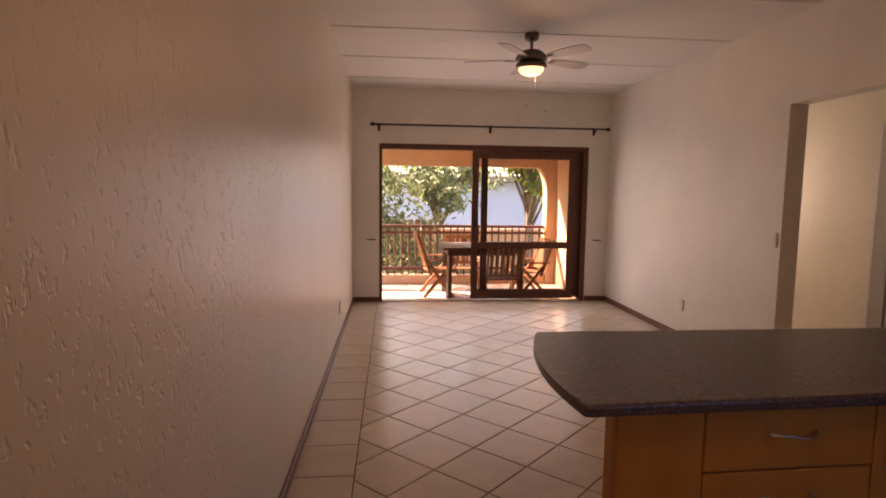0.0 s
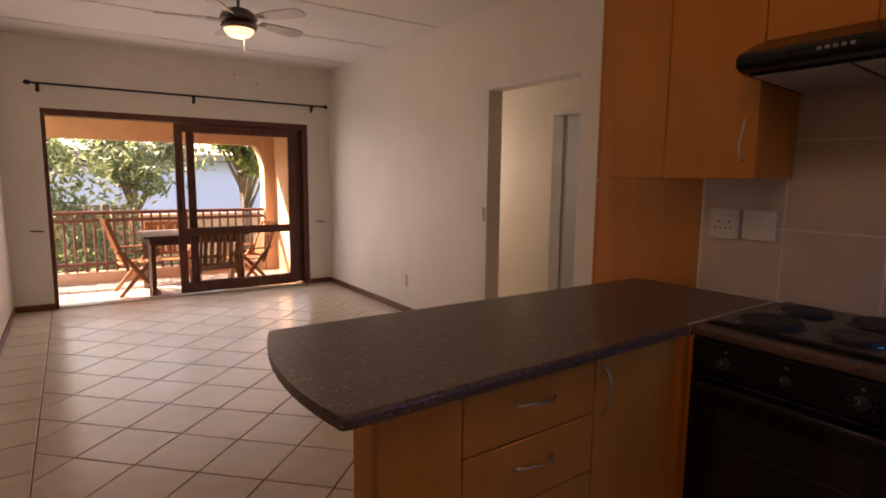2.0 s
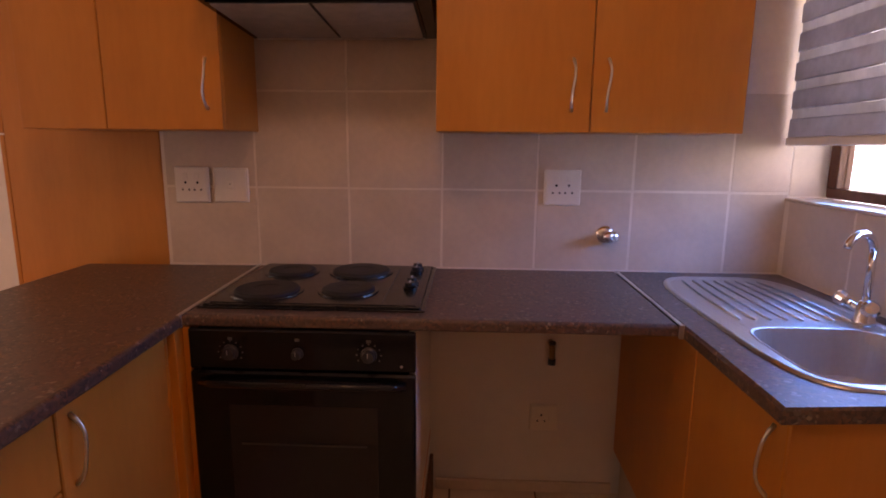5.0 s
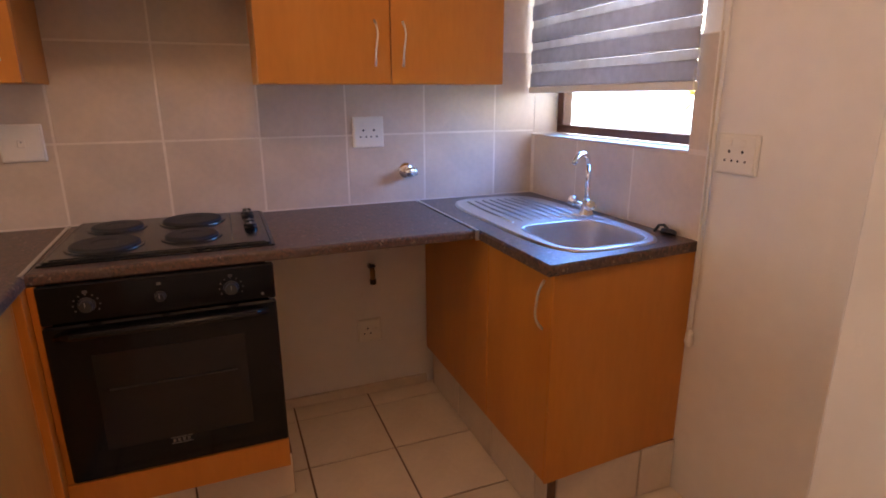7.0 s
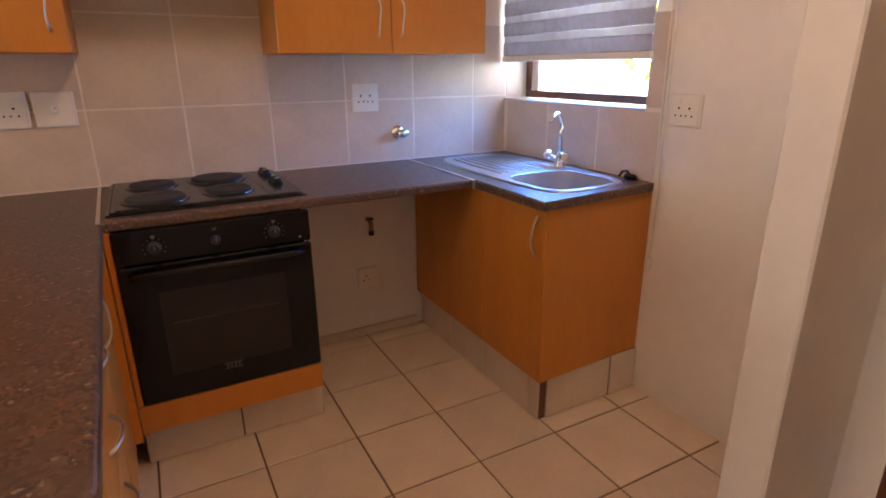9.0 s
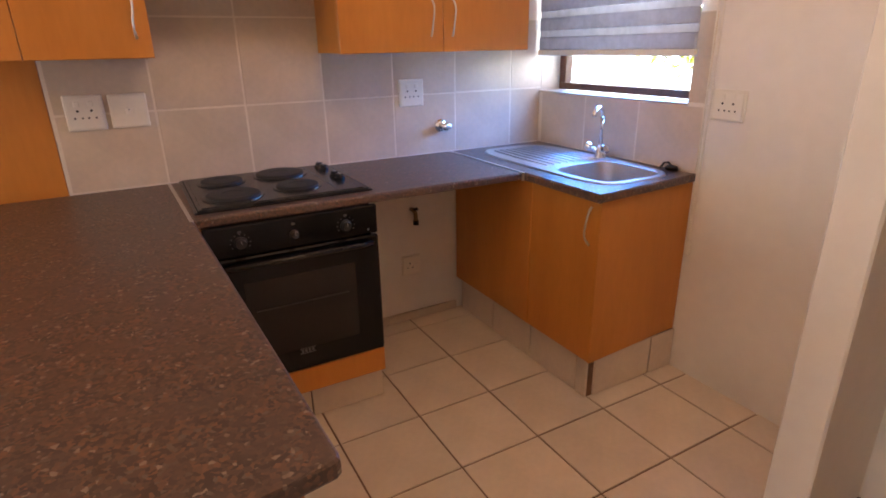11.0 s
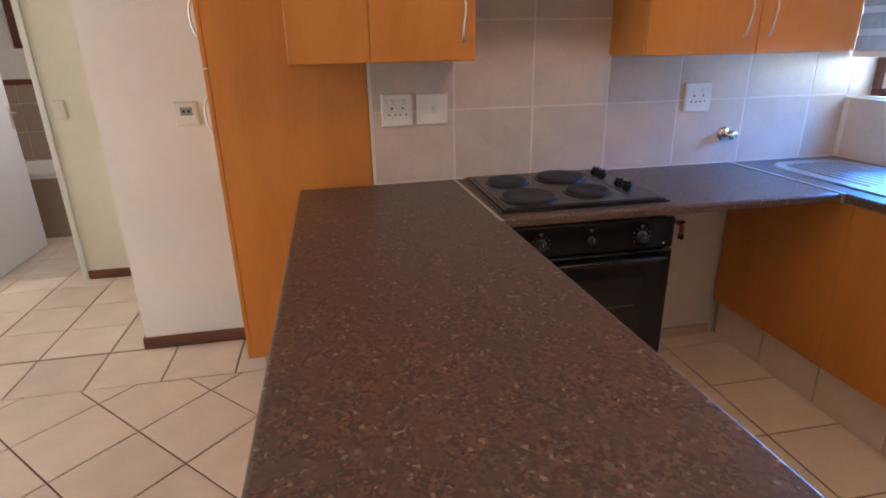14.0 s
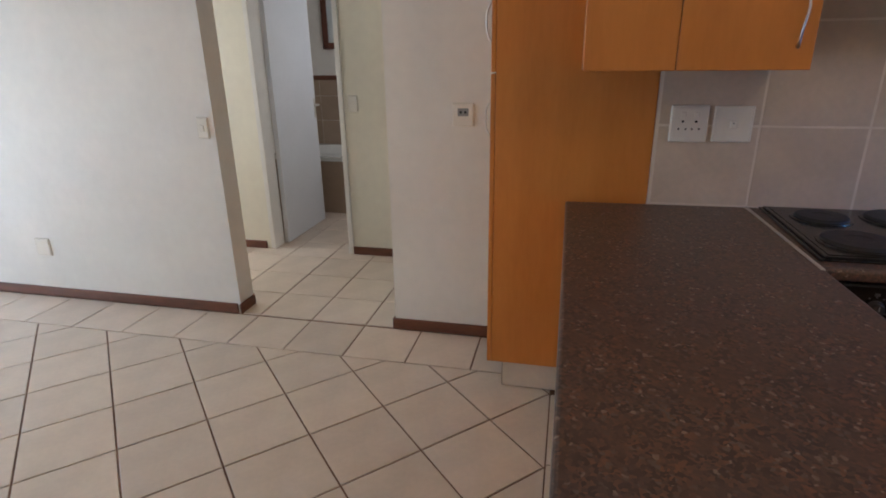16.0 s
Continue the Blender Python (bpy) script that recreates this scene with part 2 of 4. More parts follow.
TABLETOP = material("pale_tabletop_glass", (0.74, 0.77, 0.77), 0.12, vary=0.05)
BALUSTER = material("red_brown_rail_paint", (0.15, 0.055, 0.038), 0.5, vary=0.2, scale=6)
def leaf_material(name, base, second):
    """A leaf that lets part of the light through."""
    m = material(name, base, 0.45, vary=0.3, scale=3, second=second, island=0.55)
    nt = m.node_tree
    b = nt.nodes["Principled BSDF"]
    tr = nt.nodes.new("ShaderNodeBsdfTranslucent")
    mix = nt.nodes.new("ShaderNodeMixShader")
    mix.inputs[0].default_value = 0.45
    nt.links.new(b.inputs["Base Color"].links[0].from_socket, tr.inputs["Color"])
    nt.links.new(b.outputs[0], mix.inputs[1])
    nt.links.new(tr.outputs[0], mix.inputs[2])
    nt.links.new(mix.outputs[0], nt.nodes["Material Output"].inputs["Surface"])
    return m


BLIND = leaf_material("grey_blind_fabric", (0.60, 0.60, 0.66), (0.65, 0.65, 0.70))
BLIND_PALE = leaf_material("sheer_blind_fabric", (0.84, 0.84, 0.86), (0.86, 0.86, 0.88))
for q in (BLIND, BLIND_PALE):
    q.node_tree.nodes["Principled BSDF"].inputs["Roughness"].default_value = 0.9
LEAF = leaf_material("leaf_green", (0.15, 0.22, 0.09), (0.30, 0.38, 0.18))
LEAF2 = leaf_material("leaf_yellow_green", (0.19, 0.26, 0.05), (0.32, 0.38, 0.09))
BARK = material("grey_bark", (0.24, 0.18, 0.13), 0.9, vary=0.3, scale=8, stretch=(3, 3, 1), bump=0.4)
GRASS = material("dry_lawn", (0.12, 0.14, 0.05), 0.95, vary=0.4, scale=1.5, bump=0.4, bump_scale=40)
BLUEWALL = material("pale_blue_plaster", (0.36, 0.56, 0.82), 0.85, vary=0.08, scale=1)
ROOF = material("grey_roof_sheet", (0.22, 0.21, 0.21), 0.7, vary=0.1)
FENCE = material("timber_fence", (0.30, 0.17, 0.10), 0.8, vary=0.25, scale=4, stretch=(4, 4, 1), object_random=0.15)
ENAMEL = material("white_bath_enamel", (0.82, 0.82, 0.80), 0.15, vary=0.02)
FROST = material("frosted_pane", (0.62, 0.66, 0.68), 0.5, vary=0.05)


# ---- mesh helpers ----
def mesh_from(bm, name, mat):
    me = bpy.data.meshes.new(name)
    bmesh.ops.recalc_face_normals(bm, faces=bm.faces)
    bm.to_mesh(me)
    bm.free()
    for q in (mat if isinstance(mat, (list, tuple)) else (mat,)):
        me.materials.append(q)
    return me


def part(name, bm, mat, parent=None, label="", smooth=False):
    ob = new(name, mesh_from(bm, name, mat))
    if smooth:
        for p in ob.data.polygons:
            p.use_smooth = True
    if parent is not None:
        ob.parent = parent
    return tagged(ob, label)


def thing(name, label, category, at=(0, 0, 0), group="", kind="", rz=0):
    ob = new(name)
    ob.empty_display_size = 0.05
    ob.matrix_world = pose(*at, 0, 0, rz)
    return tagged(ob, label, category, group, kind)


def box(x0, x1, y0, y1, z0, z1, bevel=0.0, bm=None, segments=1):
    own = bmesh.new()
    bmesh.ops.create_cube(own, size=1)
    for v in own.verts:
        v.co = ((x0 + x1) / 2 + v.co.x * (x1 - x0), (y0 + y1) / 2 + v.co.y * (y1 - y0), (z0 + z1) / 2 + v.co.z * (z1 - z0))
    if bevel:
        bmesh.ops.bevel(own, geom=own.edges[:], offset=bevel, segments=segments, affect="EDGES", profile=0.6)
    return merge(bm, own)


def merge(bm, own):
    if bm is None:
        return own
    vs = {v: bm.verts.new(v.co) for v in own.verts}
    for f in own.faces:
        bm.faces.new([vs[v] for v in f.verts])
    own.free()
    return bm


def move(bm, m):
    bmesh.ops.transform(bm, matrix=m, verts=bm.verts)
    return bm


def lathe(profile, n=24, bm=None, m=None):
    """Turns (radius, height) pairs about z."""
    own = bmesh.new()
    rings = []
    for r, z in profile:
        rings.append([own.verts.new((r * math.cos(2 * math.pi * i / n), r * math.sin(2 * math.pi * i / n), z)) for i in range(n)])
    for a, b in zip(rings, rings[1:]):
        for i in range(n):
            own.faces.new((a[i], a[(i + 1) % n], b[(i + 1) % n], b[i]))
    own.faces.new(rings[0][::-1])
    own.faces.new(rings[-1])
    if m is not None:
        move(own, m)
    return merge(bm, own)


def prism(points, z0, z1, bevel=0.0, bm=None, segments=1, m=None):
    """A flat outline in x, y, raised from z0 to z1."""
    own = bmesh.new()
    lo = [own.verts.new((x, y, z0)) for x, y in points]
    hi = [own.verts.new((x, y, z1)) for x, y in points]
    own.faces.new(lo[::-1])
    top = own.faces.new(hi)
    n = len(points)
    for i in range(n):
        own.faces.new((lo[i], lo[(i + 1) % n], hi[(i + 1) % n], hi[i]))
    if bevel:
        bmesh.ops.bevel(own, geom=list(top.edges), offset=bevel, segments=segments, affect="EDGES", profile=0.5)
    if m is not None:
        move(own, m)
    return merge(bm, own)


def tube(points, r, n=8, bm=None, caps=True):
    """A round bar along a line of points; r is a radius or one for each point."""
    own = bmesh.new()
    pts = [Vector(p) for p in points]
    rs = r if isinstance(r, (list, tuple)) else [r] * len(pts)
    rings = []
    side = None
    for i, p in enumerate(pts):
        d = (pts[min(i + 1, len(pts) - 1)] - pts[max(i - 1, 0)]).normalized()
        if side is None:
            side = d.orthogonal().normalized()
        side = (side - d * side.dot(d)).normalized()
        up = d.cross(side)
        rings.append([own.verts.new(p + rs[i] * (math.cos(2 * math.pi * k / n) * side + math.sin(2 * math.pi * k / n) * up)) for k in range(n)])
    for a, b in zip(rings, rings[1:]):
        for k in range(n):
            own.faces.new((a[k], a[(k + 1) % n], b[(k + 1) % n], b[k]))
    if caps:
        own.faces.new(rings[0][::-1])
        own.faces.new(rings[-1])
    return merge(bm, own)


def bar(a, b, w, d, up=(0, 0, 1), bm=None, bevel=0.003):
    """A rectangular stick from a to b, w across and d deep (towards up)."""
    a, b = Vector(a), Vector(b)
    z = (b - a).normalized()
    x = Vector(up).cross(z)
    x = x.normalized() if x.length > 1e-4 else z.orthogonal().normalized()
    y = z.cross(x)
    m = Matrix((x, y, z)).transposed().to_4x4()
    m.translation = a
    return merge(bm, move(box(-w / 2, w / 2, -d / 2, d / 2, 0, (b - a).length, bevel), m))


def structure(name, bm, mat, label, category):
    return tagged(part(name, bm, mat), label, category, kind="structure")


# ---- plan ----
WL, WR, WF, CEILING = -0.34, 3.0, 7.575, 2.70
KX, KY = 2.51, -0.075
HX = 4.102
TOP = 0.90
# patio door opening, hall opening
DX0, DX1, DH = -0.006, 2.71, 2.02
HY0, HY1, HZ = 3.345, 4.305, 2.07


# ---- walls ----
structure("wall_west", box(WL - 0.2, WL, -0.27, WF + 0.2, -0.1, CEILING), WALL_SATIN, "long off-white plaster wall with pitted satin paint", "wall")
bm = box(WL, DX0, WF, WF + 0.2, -0.1, CEILING)
box(DX1, WR + 0.14, WF, WF + 0.2, -0.1, CEILING, bm=bm)
box(DX0, DX1, WF, WF + 0.2, DH, CEILING, bm=bm)
structure("wall_north", bm, WALL, "off-white painted wall round the sliding patio door", "wall")
bm = box(WR, WR + 0.14, HY1, WF, -0.1, CEILING)
box(WR, WR + 0.14, 2.16, HY0, -0.1, CEILING, bm=bm)
box(WR, WR + 0.14, HY0, HY1, HZ, CEILING, bm=bm)
structure("wall_east", bm, WALL, "white plaster wall with a doorless opening to the hall", "wall")
bm = box(KX + 0.012, WR + 0.14, 2.03, 2.16, -0.1, CEILING)
box(KX + 0.012, KX + 0.14, -0.27, 2.03, -0.1, CEILING, bm=bm)
structure("wall_kitchen", bm, WALL, "white kitchen wall behind the hob and counter", "wall")
WX0, WX1, WZ0, WZ1 = 1.56, KX + 0.012, 1.175, 2.08
bm = box(NIB_X1, WX0, -0.27, KY, -0.1, CEILING)
box(WX0, WX1, -0.27, KY, -0.1, WZ0 - 0.012, bm=bm)
box(WX0, WX1, -0.27, KY, WZ1, CEILING, bm=bm)
structure("wall_south", bm, WALL, "white plaster wall with the kitchen window", "wall")
structure("wall_nib", box(NIB_X0, NIB_X1, -0.27, NIB_Y, -0.1, CEILING, 0.006), WALL, "white plaster wall end between kitchen and entrance", "wall")
EY = 0.13
bm = box(WL, -0.30, EY - 0.2, EY, -0.1, CEILING)
box(0.50, NIB_X0, EY - 0.2, EY, -0.1, CEILING, bm=bm)
box(-0.30, 0.50, EY - 0.2, EY, 2.05, CEILING, bm=bm)
structure("wall_entrance", bm, WALL, "white plaster wall round the front door", "wall")
structure("ceiling", box(WL - 0.2, 6.1, -0.27, WF + 0.2, CEILING, CEILING + 0.12), CEIL, "white boarded ceiling with thin joints", "ceiling")
for k in range(7):
    y = 1.225 + 0.955 * k
    structure("trim", box(WL + 0.01, WR - 0.01, y - 0.011, y + 0.011, CEILING - 0.006, CEILING, 0.002), STRIP, "thin painted ceiling joint strip", "trim")

# hall and bathroom
bm = box(HX, HX + 0.12, 2.0, 4.05, -0.1, CEILING)
box(HX, HX + 0.12, 4.69, 6.6, -0.1, CEILING, bm=bm)
box(HX, HX + 0.12, 4.05, 4.69, 1.99, CEILING, bm=bm)
structure("wall_hall", bm, CREAM, "cream painted hall wall with the bathroom doorway", "wall")
structure("wall_hall_north", box(WR + 0.14, HX, 6.5, 6.6, -0.1, CEILING), CREAM, "cream wall at the end of the hall", "wall")
structure("wall_hall_south", box(WR + 0.14, HX, 2.0, 2.1, -0.1, CEILING), CREAM, "cream wall at the other end of the hall", "wall")
bm = box(HX + 0.12, 6.070, 5.3, 5.42, -0.1, CEILING)
box(HX + 0.12, 6.070, 3.3, 3.42, -0.1, CEILING, bm=bm)
box(5.950, 6.070, 3.42, 5.3, -0.1, CEILING, bm=bm)
structure("wall_bathroom", bm, WALL, "white bathroom walls above beige tiles", "wall")


# skirting
def skirting(x0, x1, y0, y1):
    structure("baseboard", box(x0, x1, y0, y1, 0.0, 0.062, 0.004), SKIRT, "reddish brown wooden skirting board", "skirting")


skirting(WL, WL + 0.014, EY, WF)
skirting(NIB_X0 - 0.014, NIB_X0, EY, NIB_Y)
skirting(WL + 0.014, DX0, WF - 0.014, WF)
skirting(DX1, WR, WF - 0.014, WF)
skirting(WR - 0.014, WR, HY1 + 0.015, WF - 0.014)
skirting(WR - 0.014, WR + 0.14, HY1 - 0.014, HY1)
skirting(WR - 0.014, WR, 2.77, HY0 + 0.014)
skirting(WR, WR + 0.14, HY0, HY0 + 0.014)
skirting(HX - 0.014, HX, 2.1, 4.02)
skirting(HX - 0.014, HX, 4.75, 6.5)
skirting(WR + 0.14, WR + 0.154, HY1, 6.5)


# ---- sliding patio door ----
def sliding_leaf(parent, x0, x1, y, name):
    leaf = part(name, box(x0, x0 + 0.085, y, y + 0.042, 0.03, 1.95, 0.004), MERANTI, parent)
    part("stile", box(x1 - 0.085, x1, y, y + 0.042, 0.03, 1.95, 0.004), MERANTI, leaf)
    part("bottom_rail", box(x0 + 0.085, x1 - 0.085, y, y + 0.042, 0.03, 0.145, 0.004), MERANTI, leaf)
    part("top_rail", box(x0 + 0.085, x1 - 0.085, y, y + 0.042, 1.855, 1.95, 0.004), MERANTI, leaf)
    part("middle_rail", box(x0 + 0.085, x1 - 0.085, y, y + 0.042, 0.69, 0.775, 0.004), MERANTI, leaf)
    for z0, z1 in ((0.145, 0.69), (0.775, 1.855)):
        p = part("pane", box(x0 + 0.085, x1 - 0.085, y + 0.018, y + 0.024, z0, z1), GLASS, leaf)
        p.visible_shadow = False
    return leaf


door = thing("door_1", "dark meranti sliding patio door, half open", "sliding door", kind="structure")
part("jamb", box(DX0, 0.03, WF + 0.01, WF + 0.15, -0.02, DH, 0.003), MERANTI, door)
part("jamb", box(2.645, DX1, WF + 0.01, WF + 0.15, -0.02, DH, 0.003), MERANTI, door)
part("head", box(0.03, 2.645, WF + 0.01, WF + 0.15, 1.955, DH, 0.003), MERANTI, door)
part("track", box(0.03, 2.645, WF + 0.01, WF + 0.15, -0.05, 0.012, 0.003), ALU, door, "worn aluminium floor track")
leaf = sliding_leaf(door, 1.185, 2.55, WF + 0.02, "sliding_leaf")
part("handle", box(1.21, 1.228, WF - 0.005, WF + 0.02, 0.95, 1.09, 0.004), ROD, leaf, "black lever lock")
sliding_leaf(door, 1.315, 2.645, WF + 0.085, "fixed_leaf")

front_door = thing("door_3", "dark reddish meranti front door, shut", "door", kind="structure")
for x0, x1 in ((-0.30, -0.255), (0.455, 0.50)):
    part("jamb", box(x0, x1, EY - 0.12, EY + 0.006, 0.0, 2.05, 0.004), MERANTI, front_door)
part("head", box(-0.255, 0.455, EY - 0.12, EY + 0.006, 2.005, 2.05, 0.004), MERANTI, front_door)
slab = part("leaf", box(-0.253, 0.453, EY - 0.075, EY - 0.035, 0.006, 2.003, 0.003), MERANTI, front_door)
for z0, z1 in ((0.18, 0.92), (1.08, 1.86)):
    for x0, x1 in ((-0.15, 0.07), (0.13, 0.35)):
        part("panel", box(x0, x1, EY - 0.036, EY - 0.026, z0, z1, 0.006), MERANTI, slab)
part("handle", tube([(-0.19, EY - 0.035, 1.02), (-0.19, EY + 0.012, 1.02), (-0.09, EY + 0.014, 1.02)], 0.008), SATIN_METAL, slab, "satin lever handle")

rod = thing("curtain_rod", "thin black iron curtain rod above the patio door", "curtain rod", (0, 0, 0))
part("rod", tube([(-0.08, WF - 0.09, 2.242), (2.91, WF - 0.09, 2.242)], 0.011, 10), ROD, rod, smooth=True)
for x in (-0.085, 2.915):
    part("finial", lathe([(0.004, -0.03), (0.02, -0.018), (0.024, 0), (0.018, 0.02), (0.004, 0.03)], 12, m=pose(x, WF - 0.09, 2.242, 0, 90, 0)), ROD, rod, smooth=True)
for x in (-0.01, 1.40, 2.76):
    b = tube([(x, WF, 2.215), (x, WF - 0.05, 2.21), (x, WF - 0.09, 2.222)], 0.008, 8)
    box(x - 0.016, x + 0.016, WF - 0.006, WF, 2.17, 2.25, 0.002, b)
    part("bracket", b, ROD, rod)
for x, s in ((-0.10, 1), (2.83, -1)):
    h = thing("curtain_holdback", "black iron curtain holdback hook on the wall", "curtain hook", (x, WF, 0.81))
    part("stem", tube([(0, 0, 0), (0, -0.07, 0)], 0.006), ROD, h)
    part("bar", tube([(-0.055, -0.07, 0.004), (0, -0.074, 0), (0.055, -0.07, -0.002)], 0.007), ROD, h)
for x, z in ((1.85, 2.53), (2.10, 2.46)):
    tagged(part("screw_plug", lathe([(0.008, 0), (0.008, 0.004)], 8, m=pose(x, WF - 0.003, z, 90, 0, 0)), ROD), "small dark screw plug still in the wall", "screw plug")

# ---- ceiling fan ----
fan = thing("ceiling_fan", "pewter ceiling fan with silver blades and lit bowl lamp", "ceiling fan", (1.282, 5.054, CEILING))
part("canopy", lathe([(0.055, 0), (0.06, -0.02), (0.052, -0.05), (0.03, -0.062)], 24), FANMETAL, fan, smooth=True)
part("downrod", lathe([(0.011, -0.05), (0.011, -0.14)], 12), FANMETAL, fan)
part("motor_housing", lathe([(0.025, -0.125), (0.08, -0.14), (0.115, -0.17), (0.13, -0.20), (0.125, -0.215), (0.09, -0.235)], 32), FANMETAL, fan, smooth=True)
lampbody = part("light_ring", lathe([(0.09, -0.232), (0.118, -0.24), (0.128, -0.258), (0.118, -0.275), (0.105, -0.278)], 32), FANMETAL, fan, smooth=True)
bowl = part("bowl", lathe([(0.104, -0.276), (0.095, -0.30), (0.07, -0.322), (0.03, -0.335), (0.004, -0.338)], 32), FANGLASS, lampbody, "glowing frosted glass bowl", smooth=True)
bowl.visible_shadow = False
for k in range(5):
    a = 18 + 72 * k
    outline = [(0.17, -0.04), (0.30, -0.058), (0.46, -0.064), (0.525, -0.056), (0.55, -0.03), (0.55, 0.035), (0.52, 0.060), (0.44, 0.064), (0.30, 0.056), (0.17, 0.04)]
    blade = part("blade", prism(outline, -0.003, 0.003, 0.001, m=pose(0, 0, -0.205, 0, 0, a) @ pose(0, 0, 0, -12, 0, 0)), BLADE, fan)
    part("blade_arm", bar((0.10 * math.cos(radians(a)), 0.10 * math.sin(radians(a)), -0.215), (0.22 * math.cos(radians(a)), 0.22 * math.sin(radians(a)), -0.211), 0.035, 0.006), FANMETAL, blade)
part("pull_chain", tube([(0.05, 0.05, -0.27), (0.05, 0.05, -0.42)], 0.0018, 6), ALU, fan)


# ---- kitchen ceiling light, an unseen fitting added round the fill lamp ----
kl = thing("ceiling_light", "round frosted glass ceiling light, unseen, added to brighten the kitchen", "ceiling light", (0.70, 1.12, CEILING))
part("rose", lathe([(0.07, 0), (0.07, -0.02), (0.055, -0.03)], 24), FRAMEPAINT, kl)
sh = part("shade", lathe([(0.11, -0.03), (0.145, -0.06), (0.15, -0.10), (0.12, -0.15), (0.06, -0.175), (0.004, -0.18)], 28), FANGLASS, kl, "glowing frosted glass shade of the added light", smooth=True)
sh.visible_shadow = False


# ---- cabinets ----
def bow_handle(parent, at, axis, length=0.15, out=(0, -1, 0)):
    """A thin wavy bar handle standing off a front."""
    at, axis, out = Vector(at), Vector(axis), Vector(out)
    side = axis.cross(out)
    pts = []
    for i in range(13):
        u = i / 6 - 1
        pts.append(at + axis * (u * length / 2) + out * (0.026 * (1 - abs(u) ** 3.0)) + side * (0.004 * math.sin(math.pi * u)))
    return part("handle", tube(pts, [0.0048 if abs(i - 6) > 4 else 0.0036 for i in range(13)], 8), SATIN_METAL, parent, "bowed satin metal handle", True)


def front(parent, name, x0, x1, y0, y1, z0, z1):
    return part(name, box(x0, x1, y0, y1, z0, z1, 0.0025), MELAMINE, parent)


# peninsula: blank panel, drawers, door, corner filler
FY = 1.822
PEN_TURN = pose(1.88, 1.80, 0, 0, 0, 1.85) @ pose(-1.88, -1.80, 0)
pen = thing("leg_panel", "orange maple panel carrying the end of the peninsula", "panel")
front(pen, "front_panel", 0.712, 0.946, FY, FY + 0.0175, 0.0, 0.868)
part("edge_strip", box(0.708, 0.7115, FY, FY + 0.0175, 0.0, 0.868), EDGE, pen)
drawers = thing("drawer_cabinet", "orange maple drawer unit with four drawers and bowed handles", "cabinet")
part("body", box(0.947, 1.437, FY + 0.018, 2.41, 0.15, 0.868), MELAMINE, drawers)
for z0, z1 in ((0.695, 0.858), (0.515, 0.690), (0.335, 0.510), (0.145, 0.330)):
    d = front(drawers, "drawer_front", 0.950, 1.434, FY, FY + 0.0175, z0, z1)
    bow_handle(d, (1.19, FY, (z0 + z1) / 2 + 0.015), (1, 0, 0))
base = thing("base_cabinet", "orange maple base cabinet with one door beside the oven", "cabinet")
part("body", box(1.439, 2.50, FY + 0.018, 2.41, 0.15, 0.868), MELAMINE, base)
d = front(base, "door", 1.4395, 1.838, FY, FY + 0.0175, 0.145, 0.858)
bow_handle(d, (1.475, FY, 0.755), (0, 0, 1))
front(base, "filler", 1.841, 1.886, FY, FY + 0.0175, 0.145, 0.866)
part("back_panel", box(0.960, 2.50, 2.4125, 2.43, 0.14, 0.868, 0.002), MELAMINE, base)
for unit in (pen, drawers, base):
    unit.matrix_world = PEN_TURN

# oven housing
OY0, OY1, OX = 1.178, 1.777, 1.872
house = thing("oven_cabinet", "orange maple housing cabinet round the built-in oven", "cabinet")
part("side_panel", box(OX + 0.024, 2.50, OY0 + 0.001, OY0 + 0.018, 0.15, 0.866, 0.002), FRAMEPAINT, house, "white inner side panel")
part("side_panel", box(OX + 0.012, 2.50, OY1 + 0.001, OY1 + 0.020, 0.15, 0.866, 0.002), MELAMINE, house)
part("corner_post", box(1.850, 1.905, OY1 + 0.022, 1.832, 0.15, 0.866, 0.002), MELAMINE, house)
part("bottom_panel", box(OX + 0.002, OX + 0.02, OY0, OY1 + 0.02, 0.165, 0.266, 0.002), MELAMINE, house)
part("shelf", box(OX + 0.022, 2.50, OY0, OY1, 0.245, 0.262), MELAMINE, house)
oven = thing("oven", "black built-in electric oven with glass door", "oven")
part("body", box(OX + 0.02, 2.42, OY0 + 0.02, OY1 - 0.02, 0.275, 0.8655), BLACK, oven)
panel = part("control_panel", box(OX, OX + 0.02, OY0, OY1, 0.757, 0.866, 0.004), BLACKGLASS, oven)
for y, big in ((1.665, 1), (1.487, 0), (1.30, 1)):
    r = 0.019 if big else 0.014
    k = part("knob", lathe([(r * 1.15, 0), (r * 1.1, 0.006), (r * 0.9, 0.009), (r * 0.8, 0.022), (0.002, 0.023)], 20, m=pose(OX, y, 0.805, 0, -90, 0)), KNOB, panel)
    part("pointer", box(OX - 0.0245, OX - 0.0225, y - 0.001, y + 0.001, 0.805, 0.818), MARK, panel)
    b = box(OX - 0.0012, OX, y - 0.006, y + 0.006, 0.838, 0.846)
    if big:
        for a in range(9):
            t = radians(-30 + 30 * a)
            box(OX - 0.0012, OX, y + 0.032 * math.cos(t) - 0.002, y + 0.032 * math.cos(t) + 0.002, 0.805 + 0.03 * math.sin(t) - 0.002, 0.805 + 0.03 * math.sin(t) + 0.002, bm=b)
    part("dial_marks", b, DIM, panel)
part("indicator", lathe([(0.004, 0), (0.003, 0.002)], 10, m=pose(OX, 1.215, 0.775, 0, -90, 0)), MARK, panel)
od = part("door", box(OX - 0.004, OX + 0.02, OY0, OY1, 0.270, 0.752, 0.006), BLACKGLASS, oven)
